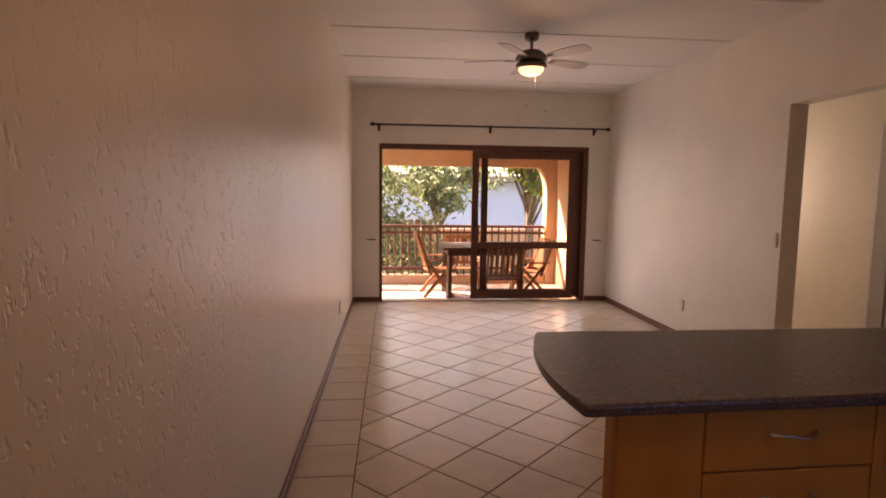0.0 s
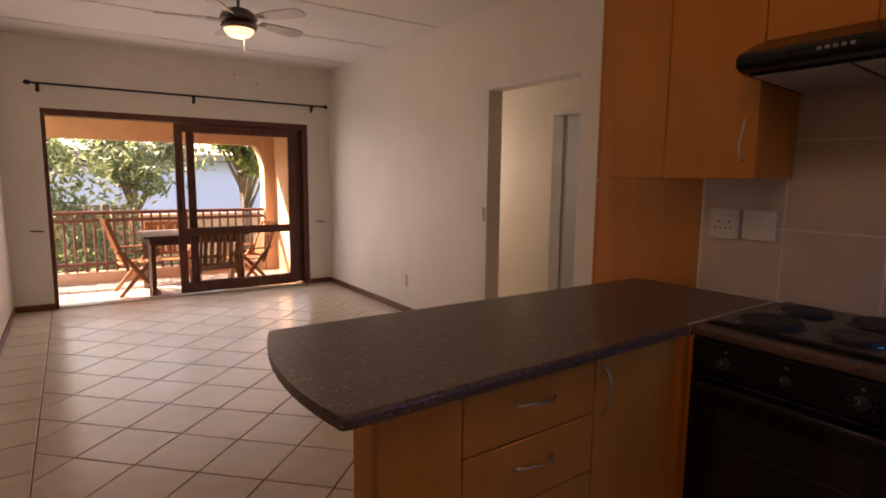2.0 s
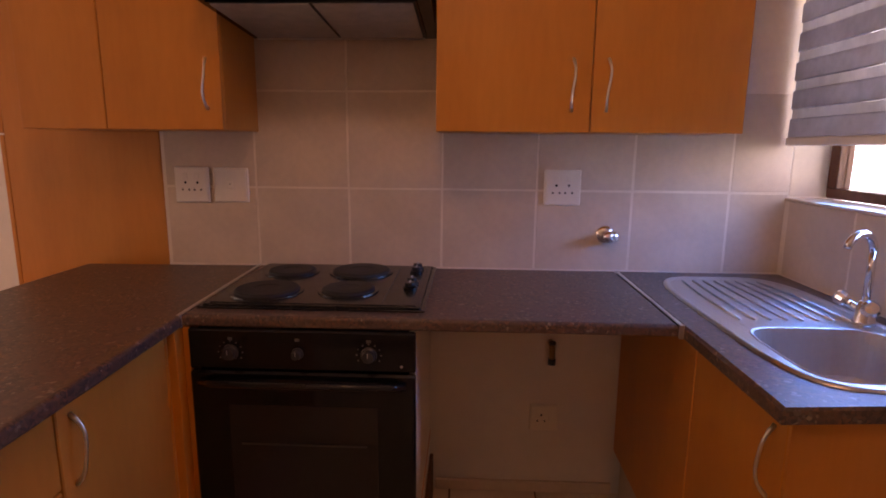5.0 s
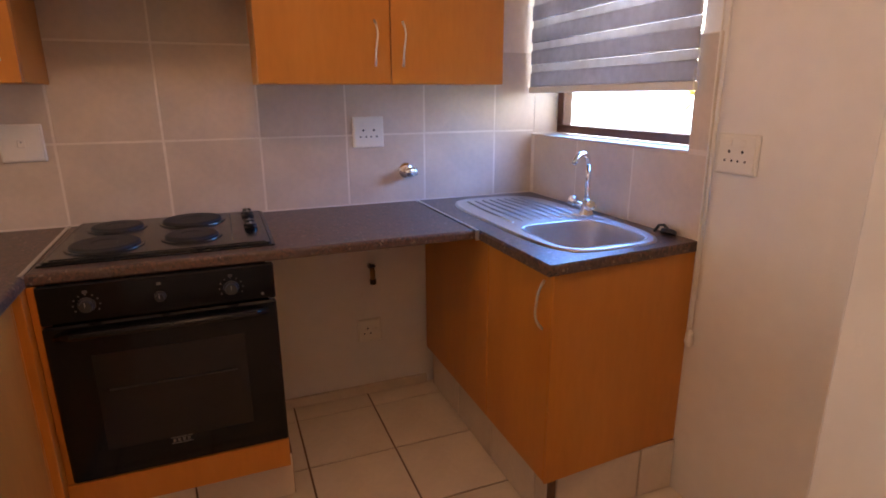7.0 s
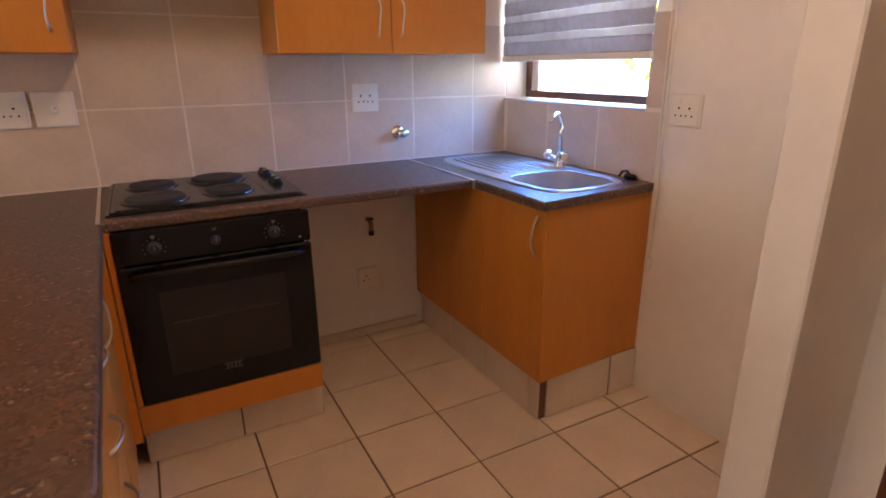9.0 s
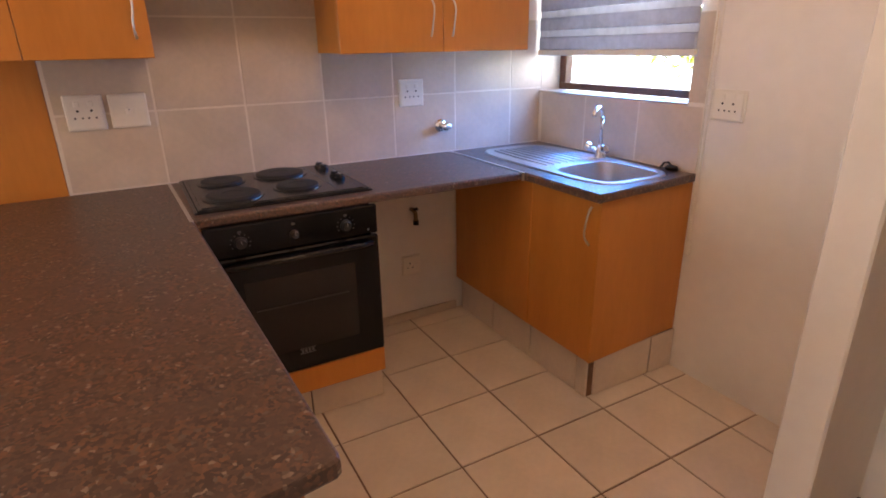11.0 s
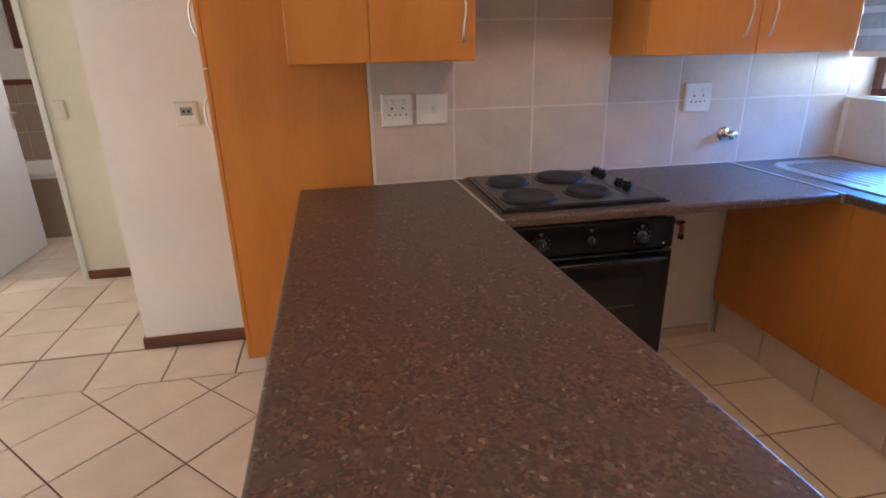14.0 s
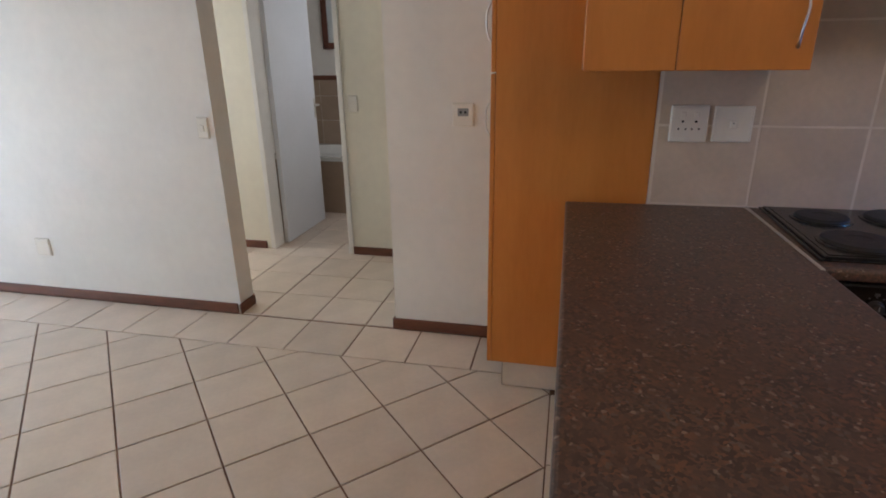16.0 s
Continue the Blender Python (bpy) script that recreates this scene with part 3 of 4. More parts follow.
part("window", box(OX - 0.0055, OX - 0.004, OY0 + 0.10, OY1 - 0.10, 0.36, 0.66, 0.0005), OVENIN, od)
part("rack_line", box(OX - 0.0065, OX - 0.0056, OY0 + 0.13, OY1 - 0.13, 0.545, 0.551), KNOB, od)
part("handle", tube([(OX - 0.006, OY1 - 0.03, 0.722), (OX - 0.030, OY1 - 0.07, 0.728), (OX - 0.036, (OY0 + OY1) / 2, 0.73), (OX - 0.030, OY0 + 0.07, 0.728), (OX - 0.006, OY0 + 0.03, 0.722)], 0.011, 10), BLACK, od, smooth=True)
b = box(OX - 0.0055, OX - 0.004, 1.455, 1.515, 0.338, 0.341)
box(OX - 0.0055, OX - 0.004, 1.455, 1.515, 0.357, 0.360, bm=b)
for k in range(4):
    box(OX - 0.0055, OX - 0.004, 1.462 + 0.013 * k, 1.470 + 0.013 * k, 0.344, 0.354, bm=b)
part("badge", b, DIM, od, "small grey maker's badge")

# sink run
SY = 0.470
sink_cab = thing("sink_cabinet", "orange maple sink base cabinet with one door", "cabinet")
part("end_panel", prism([(1.452, SY), (1.490, KY + 0.002), (1.504, KY + 0.002), (1.4605, SY)], 0.19, 0.868), MELAMINE, sink_cab)
part("body", box(1.515, 2.50, KY + 0.005, SY - 0.0185, 0.19, 0.735), MELAMINE, sink_cab)
front(sink_cab, "blank_panel", 1.862, 2.508, SY - 0.018, SY, 0.19, 0.868)
d = front(sink_cab, "door", 1.462, 1.859, SY - 0.018, SY, 0.19, 0.858)
bow_handle(d, (1.502, SY, 0.76), (0, 0, 1), out=(0, 1, 0))

# tall unit in the corner past the wall, doors facing the living room
tall = thing("tall_cupboard", "tall orange maple cupboard with its side to the kitchen", "cupboard")
part("side_panel", box(KX, KX + 0.018, 2.165, 2.745, 0.145, 2.3, 0.002), MELAMINE, tall)
part("body", box(KX + 0.019, WR - 0.002, 2.165, 2.743, 0.145, 2.3), MELAMINE, tall)
d = part("upper_door", box(KX, WR - 0.012, 2.746, 2.764, 1.375, 2.3, 0.002), MELAMINE, tall)
bow_handle(d, (KX + 0.05, 2.764, 1.55), (0, 0, 1), out=(0, 1, 0))
d = part("lower_door", box(KX, WR - 0.012, 2.746, 2.764, 0.145, 1.368, 0.002), MELAMINE, tall)
bow_handle(d, (KX + 0.05, 2.764, 1.2), (0, 0, 1), out=(0, 1, 0))

# wall cabinets
UX, UZ = 2.22, 1.386


def wall_cabinet(label, y0, y1, z0, z1, doors, blank=None, handles=True):
    cab = thing("wall_cabinet", label, "cabinet", group="wall cabinets")
    part("body", box(UX + 0.0185, KX - 0.001, y0 + 0.001, y1 - 0.001, z0, z1, 0.001), MELAMINE, cab)
    if blank:
        part("filler", box(UX, UX + 0.018, blank[0] + 0.001, blank[1] - 0.001, z0 - 0.002, z1, 0.002), MELAMINE, cab)
    for a, b, hy in doors:
        d = part("door", box(UX, UX + 0.018, a + 0.0015, b - 0.0015, z0 - 0.002, z1, 0.002), MELAMINE, cab)
        if hy:
            bow_handle(d, (UX, hy, z0 + 0.135), (0, 0, 1), 0.15, (-1, 0, 0))
    return cab


wall_cabinet("orange maple wall cabinet with one door beside the hood", 1.798, 2.437, UZ, 2.16, ((1.798, 2.165, 1.843),), (2.165, 2.437))
wall_cabinet("orange maple wall cabinet with two doors", 0.241, 1.15, UZ, 2.16, ((0.241, 0.69, 0.645), (0.69, 1.15, 0.747)))
wall_cabinet("short orange maple cabinet above the cooker hood", 1.152, 1.796, 1.856, 2.16, ((1.152, 1.475, 0), (1.475, 1.796, 0)))

# cooker hood
hood = thing("cooker_hood", "black cooker hood with grey filters and small buttons", "cooker hood")
profile = [(KX - 0.012, 1.701), (2.07, 1.726), (2.045, 1.734), (2.03, 1.750), (2.03, 1.771), (2.045, 1.786), (2.16, 1.836), (2.215, 1.852), (KX - 0.012, 1.852)]
own = prism(profile, -1.793, -1.158, 0.0)
bmesh.ops.bevel(own, geom=[e for e in own.edges if abs(e.verts[0].co.z - e.verts[1].co.z) < 1e-6 and e.verts[0].co.x < 2.3 and e.verts[1].co.x < 2.3], offset=0.004, segments=2, affect="EDGES")
part("housing", move(own, pose(0, 0, 0, 90, 0, 0)), BLACK, hood)
slope = pose(KX - 0.012, 0, 1.701, 0, math.degrees(math.atan2(0.025, 0.428)), 0)
part("filter_frame", move(box(-0.415, -0.02, 1.195, 1.772, -0.006, -0.0005, 0.002), slope), BLACK, hood)
for y0, y1 in ((1.205, 1.478), (1.488, 1.762)):
    part("filter", move(box(-0.405, -0.045, y0, y1, -0.010, -0.0065, 0.001), slope), FILTER, hood, "grey grease filter")
part("filter_strip", move(box(-0.041, -0.03, 1.2, 1.768, -0.012, -0.0065, 0.001), slope), ALU, hood)
for k in range(5):
    part("button", box(2.022, 2.0305, 1.455 + 0.021 * k, 1.467 + 0.021 * k, 1.756, 1.766, 0.002), MARK, hood)


# ---- worktops ----
def rounded_top(name, outline, label):
    own = prism(outline, 0.868, TOP)
    edges = [e for e in own.edges if all(abs(v.co.z - TOP) < 1e-5 for v in e.verts)]
    bmesh.ops.bevel(own, geom=edges, offset=0.010, segments=3, affect="EDGES", profile=0.5)
    low = [e for e in own.edges if all(abs(v.co.z - 0.868) < 1e-5 for v in e.verts)]
    bmesh.ops.bevel(own, geom=low, offset=0.006, segments=2, affect="EDGES", profile=0.5)
    return tagged(part(name, own, GRANITE), label, "worktop")


outline = [(KX - 0.002, 1.803), (KX - 0.002, 2.443), (0.705, 2.50)]
for k in range(1, 12):
    t = k / 12
    outline.append((0.705 - 0.092 * t - 0.2 * t * (1 - t), 2.50 - 0.70 * t))
outline += [(0.613, 1.797), (0.619, 1.789), (0.632, 1.786), (1.873, 1.791), (1.885, 1.803)]
rounded_top("peninsula_worktop", outline, "brown granite-look peninsula worktop with a curved end").matrix_world = PEN_TURN
rounded_top("hob_worktop", [(1.885, 1.797), (KX - 0.002, 1.817), (KX - 0.002, 0.51), (1.885, 0.51)], "brown granite-look worktop round the hob")


def superellipse(cx, cy, a, b, n=4.5, count=48):
    out = []
    for i in range(count):
        t = 2 * math.pi * i / count
        c, s = math.cos(t), math.sin(t)
        out.append((cx + a * math.copysign(abs(c) ** (2 / n), c), cy + b * math.copysign(abs(s) ** (2 / n), s)))
    return out


def edge_point(cx, cy, t, x0, x1, y0, y1):
    """Where the way from (cx, cy) at the angle t meets a rectangle."""
    c, s = math.cos(t), math.sin(t)
    k = min([(x1 - cx) / c if c > 1e-6 else 9, (x0 - cx) / c if c < -1e-6 else 9, (y1 - cy) / s if s > 1e-6 else 9, (y0 - cy) / s if s < -1e-6 else 9])
    return cx + c * k, cy + s * k


HCX, HCY = 1.705, 0.205
bounds = (1.435, KX - 0.002, KY + 0.002, 0.500)
angles = sorted([2 * math.pi * k / 48 for k in range(48)] + [math.atan2(y - HCY, x - HCX) % (2 * math.pi) for x in bounds[:2] for y in bounds[2:]])
outer = [edge_point(HCX, HCY, t, *bounds) for t in angles]
# the free end runs slightly askew to the wall
outer = [(x + (0.045 * (0.50 - y) / 0.575 if x < 1.44 else 0), y) for x, y in outer]
hole = []
for t in angles:
    c, q = math.cos(t), math.sin(t)
    k = (abs(c / 0.172) ** 4.5 + abs(q / 0.172) ** 4.5) ** (-1 / 4.5)
    hole.append((HCX + c * k, HCY + q * k))
bm = bmesh.new()
rows = []
for pts, z in ((hole, 0.868), (hole, TOP), ([(x + (HCX - x) * 0.012, y + (HCY - y) * 0.02) for x, y in outer], TOP), (outer, TOP - 0.007), (outer, 0.874), (outer, 0.868), (hole, 0.868)):
    rows.append([bm.verts.new((x, y, z)) for x, y in pts])
for a, b in zip(rows, rows[1:]):
    for k in range(len(a)):
        bm.faces.new((a[k], a[(k + 1) % len(a)], b[(k + 1) % len(a)], b[k]))
bmesh.ops.remove_doubles(bm, verts=bm.verts, dist=1e-5)
tagged(part("sink_worktop", bm, GRANITE), "brown granite-look worktop holding the steel sink", "worktop")
for y, turn in ((1.80, 1.85), (0.505, 0)):
    b = box(-0.005, KX - 1.885, -0.006, 0.006, 0.8985, TOP + 0.0022, 0.001)
    box(-0.004, 0.004, -0.006, 0.006, 0.866, TOP + 0.002, 0.001, b)
    tagged(part("worktop_joint_strip", move(b, pose(1.88, y, 0, 0, 0, turn)), ALU), "aluminium joint strip between two worktops", "trim strip")

# ---- hob ----
hob = thing("hob", "black four-plate electric hob set in the worktop", "hob", (2.217, 1.472, TOP + 0.001))
b = box(-0.277, 0.277, -0.312, 0.312, 0, 0.006, 0.003)
part("base", b, BLACK, hob)
part("raised_rim", box(-0.267, 0.267, -0.30, 0.30, 0.006, 0.011, 0.004), BLACK, hob)
part("surface", box(-0.252, 0.252, -0.285, 0.285, 0.011, 0.013, 0.001), BLACK, hob)
for x, y, r in ((-0.135, 0.165, 0.094), (0.118, 0.168, 0.078), (0.135, -0.065, 0.096), (-0.112, -0.072, 0.078)):
    p = part("hot_plate", lathe([(r, 0), (r, 0.009), (r - 0.006, 0.013), (r * 0.42, 0.0135), (r * 0.34, 0.0115), (0.003, 0.0112)], 36, m=pose(x, y, 0.0133)), PLATE, hob, smooth=False)
    part("ring", lathe([(r + 0.012, 0), (r + 0.011, 0.003), (r + 0.003, 0.004)], 36, m=pose(x, y, 0.0132)), BLACK, p)
for x in (0.195, 0.14, -0.015, -0.075):
    p = part("knob", lathe([(0.021, 0), (0.021, 0.008), (0.016, 0.011), (0.015, 0.021), (0.003, 0.022)], 20, m=pose(x, -0.252, 0.0133)), BLACK, hob)
    part("grip", box(x - 0.012, x + 0.012, -0.255, -0.249, 0.033, 0.0385, 0.001), MARK, p)
part("divider", box(-0.225, 0.235, -0.192, -0.189, 0.0131, 0.0142), KNOB, hob)


# ---- sink and tap ----
def ring_stack(loops, bm, close=True):
    rows = [[bm.verts.new(p) for p in loop] for loop in loops]
    for a, b in zip(rows, rows[1:]):
        for i in range(len(a)):
            bm.faces.new((a[i], a[(i + 1) % len(a)], b[(i + 1) % len(b)], b[i]))
    if close:
        bm.faces.new(rows[-1])
    return rows


sink = thing("sink", "stainless steel sink with bowl and ribbed drainer", "sink", (1.96, 0.205, TOP))


def loop(cx, cy, a, bb, z, n=4.5):
    return [(x, y, z) for x, y in superellipse(cx, cy, a, bb, n)]


# raised rim, flat deck with the hole, deep bowl
b = bmesh.new()
ring_stack([loop(0, 0, 0.458, 0.214, 0.0005), loop(0, 0, 0.455, 0.211, 0.006), loop(0, 0, 0.446, 0.202, 0.007), loop(0, 0, 0.439, 0.195, 0.0035)], b, False)
part("rim", b, STEEL, sink, smooth=True)
b = bmesh.new()
ring_stack([loop(0, 0, 0.439, 0.195, 0.0035), loop(-0.255, 0, 0.169, 0.168, 0.0035)], b, False)
part("deck", b, STEEL, sink)
b = bmesh.new()
ring_stack([loop(-0.255, 0, 0.170, 0.169, 0.0037), loop(-0.255, 0, 0.168, 0.167, 0.006), loop(-0.255, 0, 0.163, 0.162, 0.004), loop(-0.255, 0, 0.159, 0.157, -0.02), loop(-0.255, 0, 0.149, 0.146, -0.11), loop(-0.255, 0, 0.135, 0.130, -0.135), loop(-0.255, 0, 0.098, 0.093, -0.143), loop(-0.255, 0, 0.030, 0.030, -0.146)], b)
part("bowl", b, BOWL, sink, "deep brushed bowl", smooth=False)
for k in range(8):
    part("drainer_rib", tube([(-0.03, -0.145 + 0.04 * k, 0.005), (0.2, -0.145 + 0.04 * k, 0.006), (0.395, -0.125 + 0.035 * k, 0.005)], 0.0042, 8), STEEL, sink, smooth=True)
part("drain", lathe([(0.032, 0), (0.03, 0.003), (0.018, 0.001)], 20, m=pose(-0.255, 0, -0.145)), CHROME, sink)
tap = thing("mixer_tap", "chrome swan-neck sink mixer tap with two handles", "tap", (1.915, 0.04, TOP + 0.004))
part("base", lathe([(0.028, 0), (0.027, 0.01), (0.02, 0.03), (0.018, 0.055), (0.012, 0.062)], 20), CHROME, tap, smooth=True)
pts = [(0, 0, 0.05), (0, 0, 0.15), (0, 0, 0.19)]
for k in range(9):
    t = math.pi * k / 8 * 0.92
    pts.append((-0.018 * (1 - math.cos(t)), 0.045 * (1 - math.cos(t)), 0.19 + 0.045 * math.sin(t)))
part("spout", tube(pts, 0.0095, 12), CHROME, tap, smooth=True)
for s in (-1, 1):
    arm = part("handle", tube([(0, 0, 0.03), (s * 0.045, 0.02, 0.05)], 0.011, 12), CHROME, tap, smooth=True)
    part("knob", lathe([(0.012, 0), (0.02, 0.006), (0.021, 0.022), (0.015, 0.03), (0.003, 0.031)], 14, m=look((s * 0.04, 0.018, 0.048), (s * -0.05, -0.025, 0.004))), CHROME, arm)
plug = thing("sink_plug", "black rubber sink plug lying on the worktop", "sink plug", (1.575, -0.035, TOP))
part("disc", lathe([(0.026, 0), (0.024, 0.012), (0.02, 0.014)], 16, m=pose(0, 0, 0.006, 24, 10, 0)), RUBBER, plug)
part("tab", tube([(0.0, 0, 0.018), (0.012, 0.008, 0.034), (0.03, 0.012, 0.03), (0.04, 0.02, 0.008)], 0.005), RUBBER, plug)


# ---- sockets and switches ----
def plate(name, label, at, w, h, facing, kind):
    """A wall plate; facing is the turn about z that takes -y to the way it looks."""
    t = thing(name, label, name.replace("_", " "), at, rz=facing)
    body = part("plate", box(-w / 2, w / 2, -0.010, 0, -h / 2, h / 2, 0.004), PLASTIC, t)
    part("inner_plate", box(-w * 0.44, w * 0.44, -0.0125, -0.010, -h * 0.44, h * 0.44, 0.002), PLASTIC, body)
    if kind == "double":
        for sx in (-0.022, 0.022):
            part("rocker", box(sx - 0.009, sx + 0.009, -0.0165, -0.0125, 0.022, 0.042, 0.002), PLASTIC, t)
            part("hole", lathe([(0.0045, 0), (0.0045, 0.0006)], 10, m=pose(sx, -0.0125, 0.008, 90, 0, 0)), HOLE, t)
            for dx in (-0.012, 0.012):
                part("hole", lathe([(0.0036, 0), (0.0036, 0.0006)], 10, m=pose(sx + dx, -0.0125, -0.018, 90, 0, 0)), HOLE, t)
    elif kind == "single":
        part("hole", lathe([(0.0045, 0), (0.0045, 0.0006)], 10, m=pose(-0.01, -0.0125, 0.012, 90, 0, 0)), HOLE, t)
        for dx in (-0.024, 0.004):
            part("hole", lathe([(0.0036, 0), (0.0036, 0.0006)], 10, m=pose(dx, -0.0125, -0.012, 90, 0, 0)), HOLE, t)
        part("rocker", box(0.018, 0.032, -0.0165, -0.0125, -0.01, 0.012, 0.002), PLASTIC, t)
    elif kind == "isolator":
        part("rocker", box(-0.012, 0.012, -0.018, -0.0125, -0.014, 0.014, 0.003), PLASTIC, t)
        part("indicator", lathe([(0.003, 0), (0.002, 0.001)], 8, m=pose(0.0, -0.018, 0.004, 90, 0, 0)), MARK, t)
    elif kind == "tv":
        part("insert", box(-0.026, 0.026, -0.0145, -0.0125, -0.006, 0.030, 0.001), MARK, t, "grey aerial insert")
        for dx in (-0.011, 0.011):
            part("hole", lathe([(0.0065, 0), (0.0065, 0.001)], 12, m=pose(dx, -0.0145, 0.012, 90, 0, 0)), HOLE, t)
    elif kind == "switch":
        part("rocker", box(-0.012, 0.012, -0.017, -0.0125, -0.018, 0.018, 0.003), PLASTIC, t)
    return t


plate("wall_socket", "ivory double wall socket on the tiles", (KX - 0.001, 2.052, 1.196), 0.128, 0.13, -90, "double")
plate("isolator_switch", "ivory cooker isolator switch on the tiles", (KX - 0.001, 1.908, 1.196), 0.13, 0.126, -90, "isolator")
plate("wall_socket", "ivory double wall socket above the worktop", (KX - 0.001, 0.714, 1.200), 0.13, 0.126, -90, "double")
plate("wall_socket", "ivory double wall socket on the plaster beside the window", (1.383, KY, 1.177), 0.14, 0.115, 180, "double")
plate("wall_socket", "ivory single wall socket low under the worktop", (KX + 0.012, 0.742, 0.315), 0.11, 0.11, -90, "single")
plate("aerial_socket", "white aerial wall plate with two dark sockets", (WR, 2.96, 1.168), 0.105, 0.11, -90, "tv")
plate("wall_socket", "ivory wall plate low on the living room wall", (WR, 5.633, 0.335), 0.11, 0.115, -90, "none")
plate("light_switch", "ivory light switch beside the hall opening", (WR, 4.37, 1.085), 0.07, 0.115, -90, "switch")
plate("wall_socket", "ivory wall socket low on the long wall", (WL, 5.756, 0.31), 0.11, 0.11, 90, "none")
plate("light_switch", "ivory light switch beside the bathroom door", (HX, 3.95, 1.12), 0.07, 0.115, -90, "switch")

valve = thing("stop_valve", "chrome stop valve on the tiled wall", "valve", (KX, 0.552, 1.033))
part("flange", lathe([(0.034, 0), (0.032, 0.006), (0.016, 0.012)], 20, m=pose(0, 0, 0, 0, -90, 0)), CHROME, valve, smooth=True)
part("body", lathe([(0.016, 0), (0.016, 0.04), (0.02, 0.042), (0.02, 0.055), (0.006, 0.06)], 16, m=pose(-0.008, 0, 0, 0, -90, 0)), CHROME, valve, smooth=True)
part("handle", lathe([(0.02, 0), (0.022, 0.01), (0.018, 0.026), (0.004, 0.028)], 12, m=pose(-0.042, -0.008, 0, 90, 0, 0)), CHROME, valve, smooth=True)
pipe = thing("water_pipe", "brass washing machine tap stub on the wall", "pipe", (KX + 0.012, 0.728, 0.60))
part("stub", tube([(0, 0, 0.02), (-0.035, 0, 0.02), (-0.05, 0, 0.01), (-0.052, 0, -0.03)], 0.011, 10), BRASS, pipe, smooth=True)
part("grip", box(-0.062, -0.04, -0.012, 0.012, 0.026, 0.038, 0.003), RUBBER, pipe)
part("outlet", lathe([(0.014, -0.05), (0.014, -0.028)], 12, m=pose(-0.052, 0, 0)), RUBBER, pipe)

# ---- kitchen window, blind ----
win = thing("window_1", "dark meranti kitchen window in a tiled recess", "window", kind="structure")
WY = KY - 0.125
fw = 0.05
part("frame", box(WX0, WX1 - 0.012, WY - 0.05, WY, WZ0, WZ0 + 0.035, 0.003), MERANTI, win)
part("frame", box(WX0, WX1 - 0.012, WY - 0.05, WY, WZ1 - fw, WZ1, 0.003), MERANTI, win)
for x in (WX0, WX1 - 0.012 - fw):
    part("frame", box(x, x + fw, WY - 0.05, WY, WZ0 + 0.035, WZ1 - fw, 0.003), MERANTI, win)
p = part("pane", box(WX0 + fw, WX1 - 0.012 - fw, WY - 0.03, WY - 0.025, WZ0 + 0.035, WZ1 - fw), GLASS, win)
p.visible_shadow = False
part("sill", box(WX0, WX1 - 0.012, WY, KY + 0.012, WZ0 - 0.011, WZ0 - 0.001, 0.002), WTILE, win, "tiled window sill")

blind = thing("roller_blind", "grey and sheer striped roller blind half lowered", "blind")
BX0, BX1, BY = 1.538, 2.492, KY + 0.03
own = bmesh.new()
z = 1.380
k = 0
while z < 2.1:
    dark = k % 2 == 0
    h = 0.062 if dark else 0.03
    bulge = 0.010 if dark else 0.002
    pb = box(BX0, BX1, BY - 0.003, BY - 0.0015 + bulge, z, z + h, 0.004 if dark else 0.001)
    part("band", pb, BLIND if dark else BLIND_PALE, blind, "grey fabric band" if dark else "sheer pale band")
    z += h
    k += 1
part("bottom_rail", box(BX0 - 0.004, BX1 + 0.004, BY - 0.008, BY + 0.012, 1.353, 1.380, 0.004), BLINDRAIL, blind, "cream bottom rail")
part("roller", tube([(BX0, BY + 0.01, 2.13), (BX1, BY + 0.01, 2.13)], 0.03, 16), BLINDRAIL, blind)
cord = thing("blind_cord", "cream bead cord of the blind hanging beside the sink", "cord")
part("cord", tube([(1.485, KY + 0.02, 2.1), (1.472, KY + 0.024, 1.4), (1.462, KY + 0.02, 0.62)], 0.003, 6), BLINDRAIL, cord)
part("cord", tube([(1.455, KY + 0.02, 2.1), (1.446, KY + 0.026, 1.4), (1.457, KY + 0.02, 0.62)], 0.003, 6), BLINDRAIL, cord)
part("weight", lathe([(0.008, -0.045), (0.014, -0.03), (0.012, 0), (0.004, 0.012)], 12, m=pose(1.459, KY + 0.02, 0.60)), BLINDRAIL, cord)

# ---- bathroom door and bathroom ----
bd = thing("door_2", "white flush bathroom door standing open", "door", kind="structure")
for y0, y1 in ((4.02, 4.057), (4.675, 4.712)):
    part("jamb", box(HX - 0.012, HX + 0.135, y0, y1, 0.0, 2.02, 0.004), FRAMEPAINT, bd)
part("head", box(HX - 0.012, HX + 0.135, 4.057, 4.675, 1.985, 2.02, 0.004), FRAMEPAINT, bd)
lf = part("leaf", box(HX + 0.14, HX + 0.84, 4.632, 4.671, 0.008, 1.98, 0.003), DOORPAINT, bd)
part("lock_plate", box(HX + 0.80, HX + 0.825, 4.625, 4.632, 0.93, 1.09, 0.002), SATIN_METAL, lf)
part("handle", tube([(HX + 0.812, 4.63, 1.04), (HX + 0.812, 4.59, 1.04), (HX + 0.72, 4.585, 1.04)], 0.008), SATIN_METAL, lf)
part("kick_mark", box(HX + 0.1352, HX + 0.1392, 4.647, 4.671, 0.01, 0.12), SATIN_METAL, lf)
tub = thing("bathtub", "white built-in bathtub with tiled front", "bathtub")
b = bmesh.new()
cx, cy = 5.550, 4.36
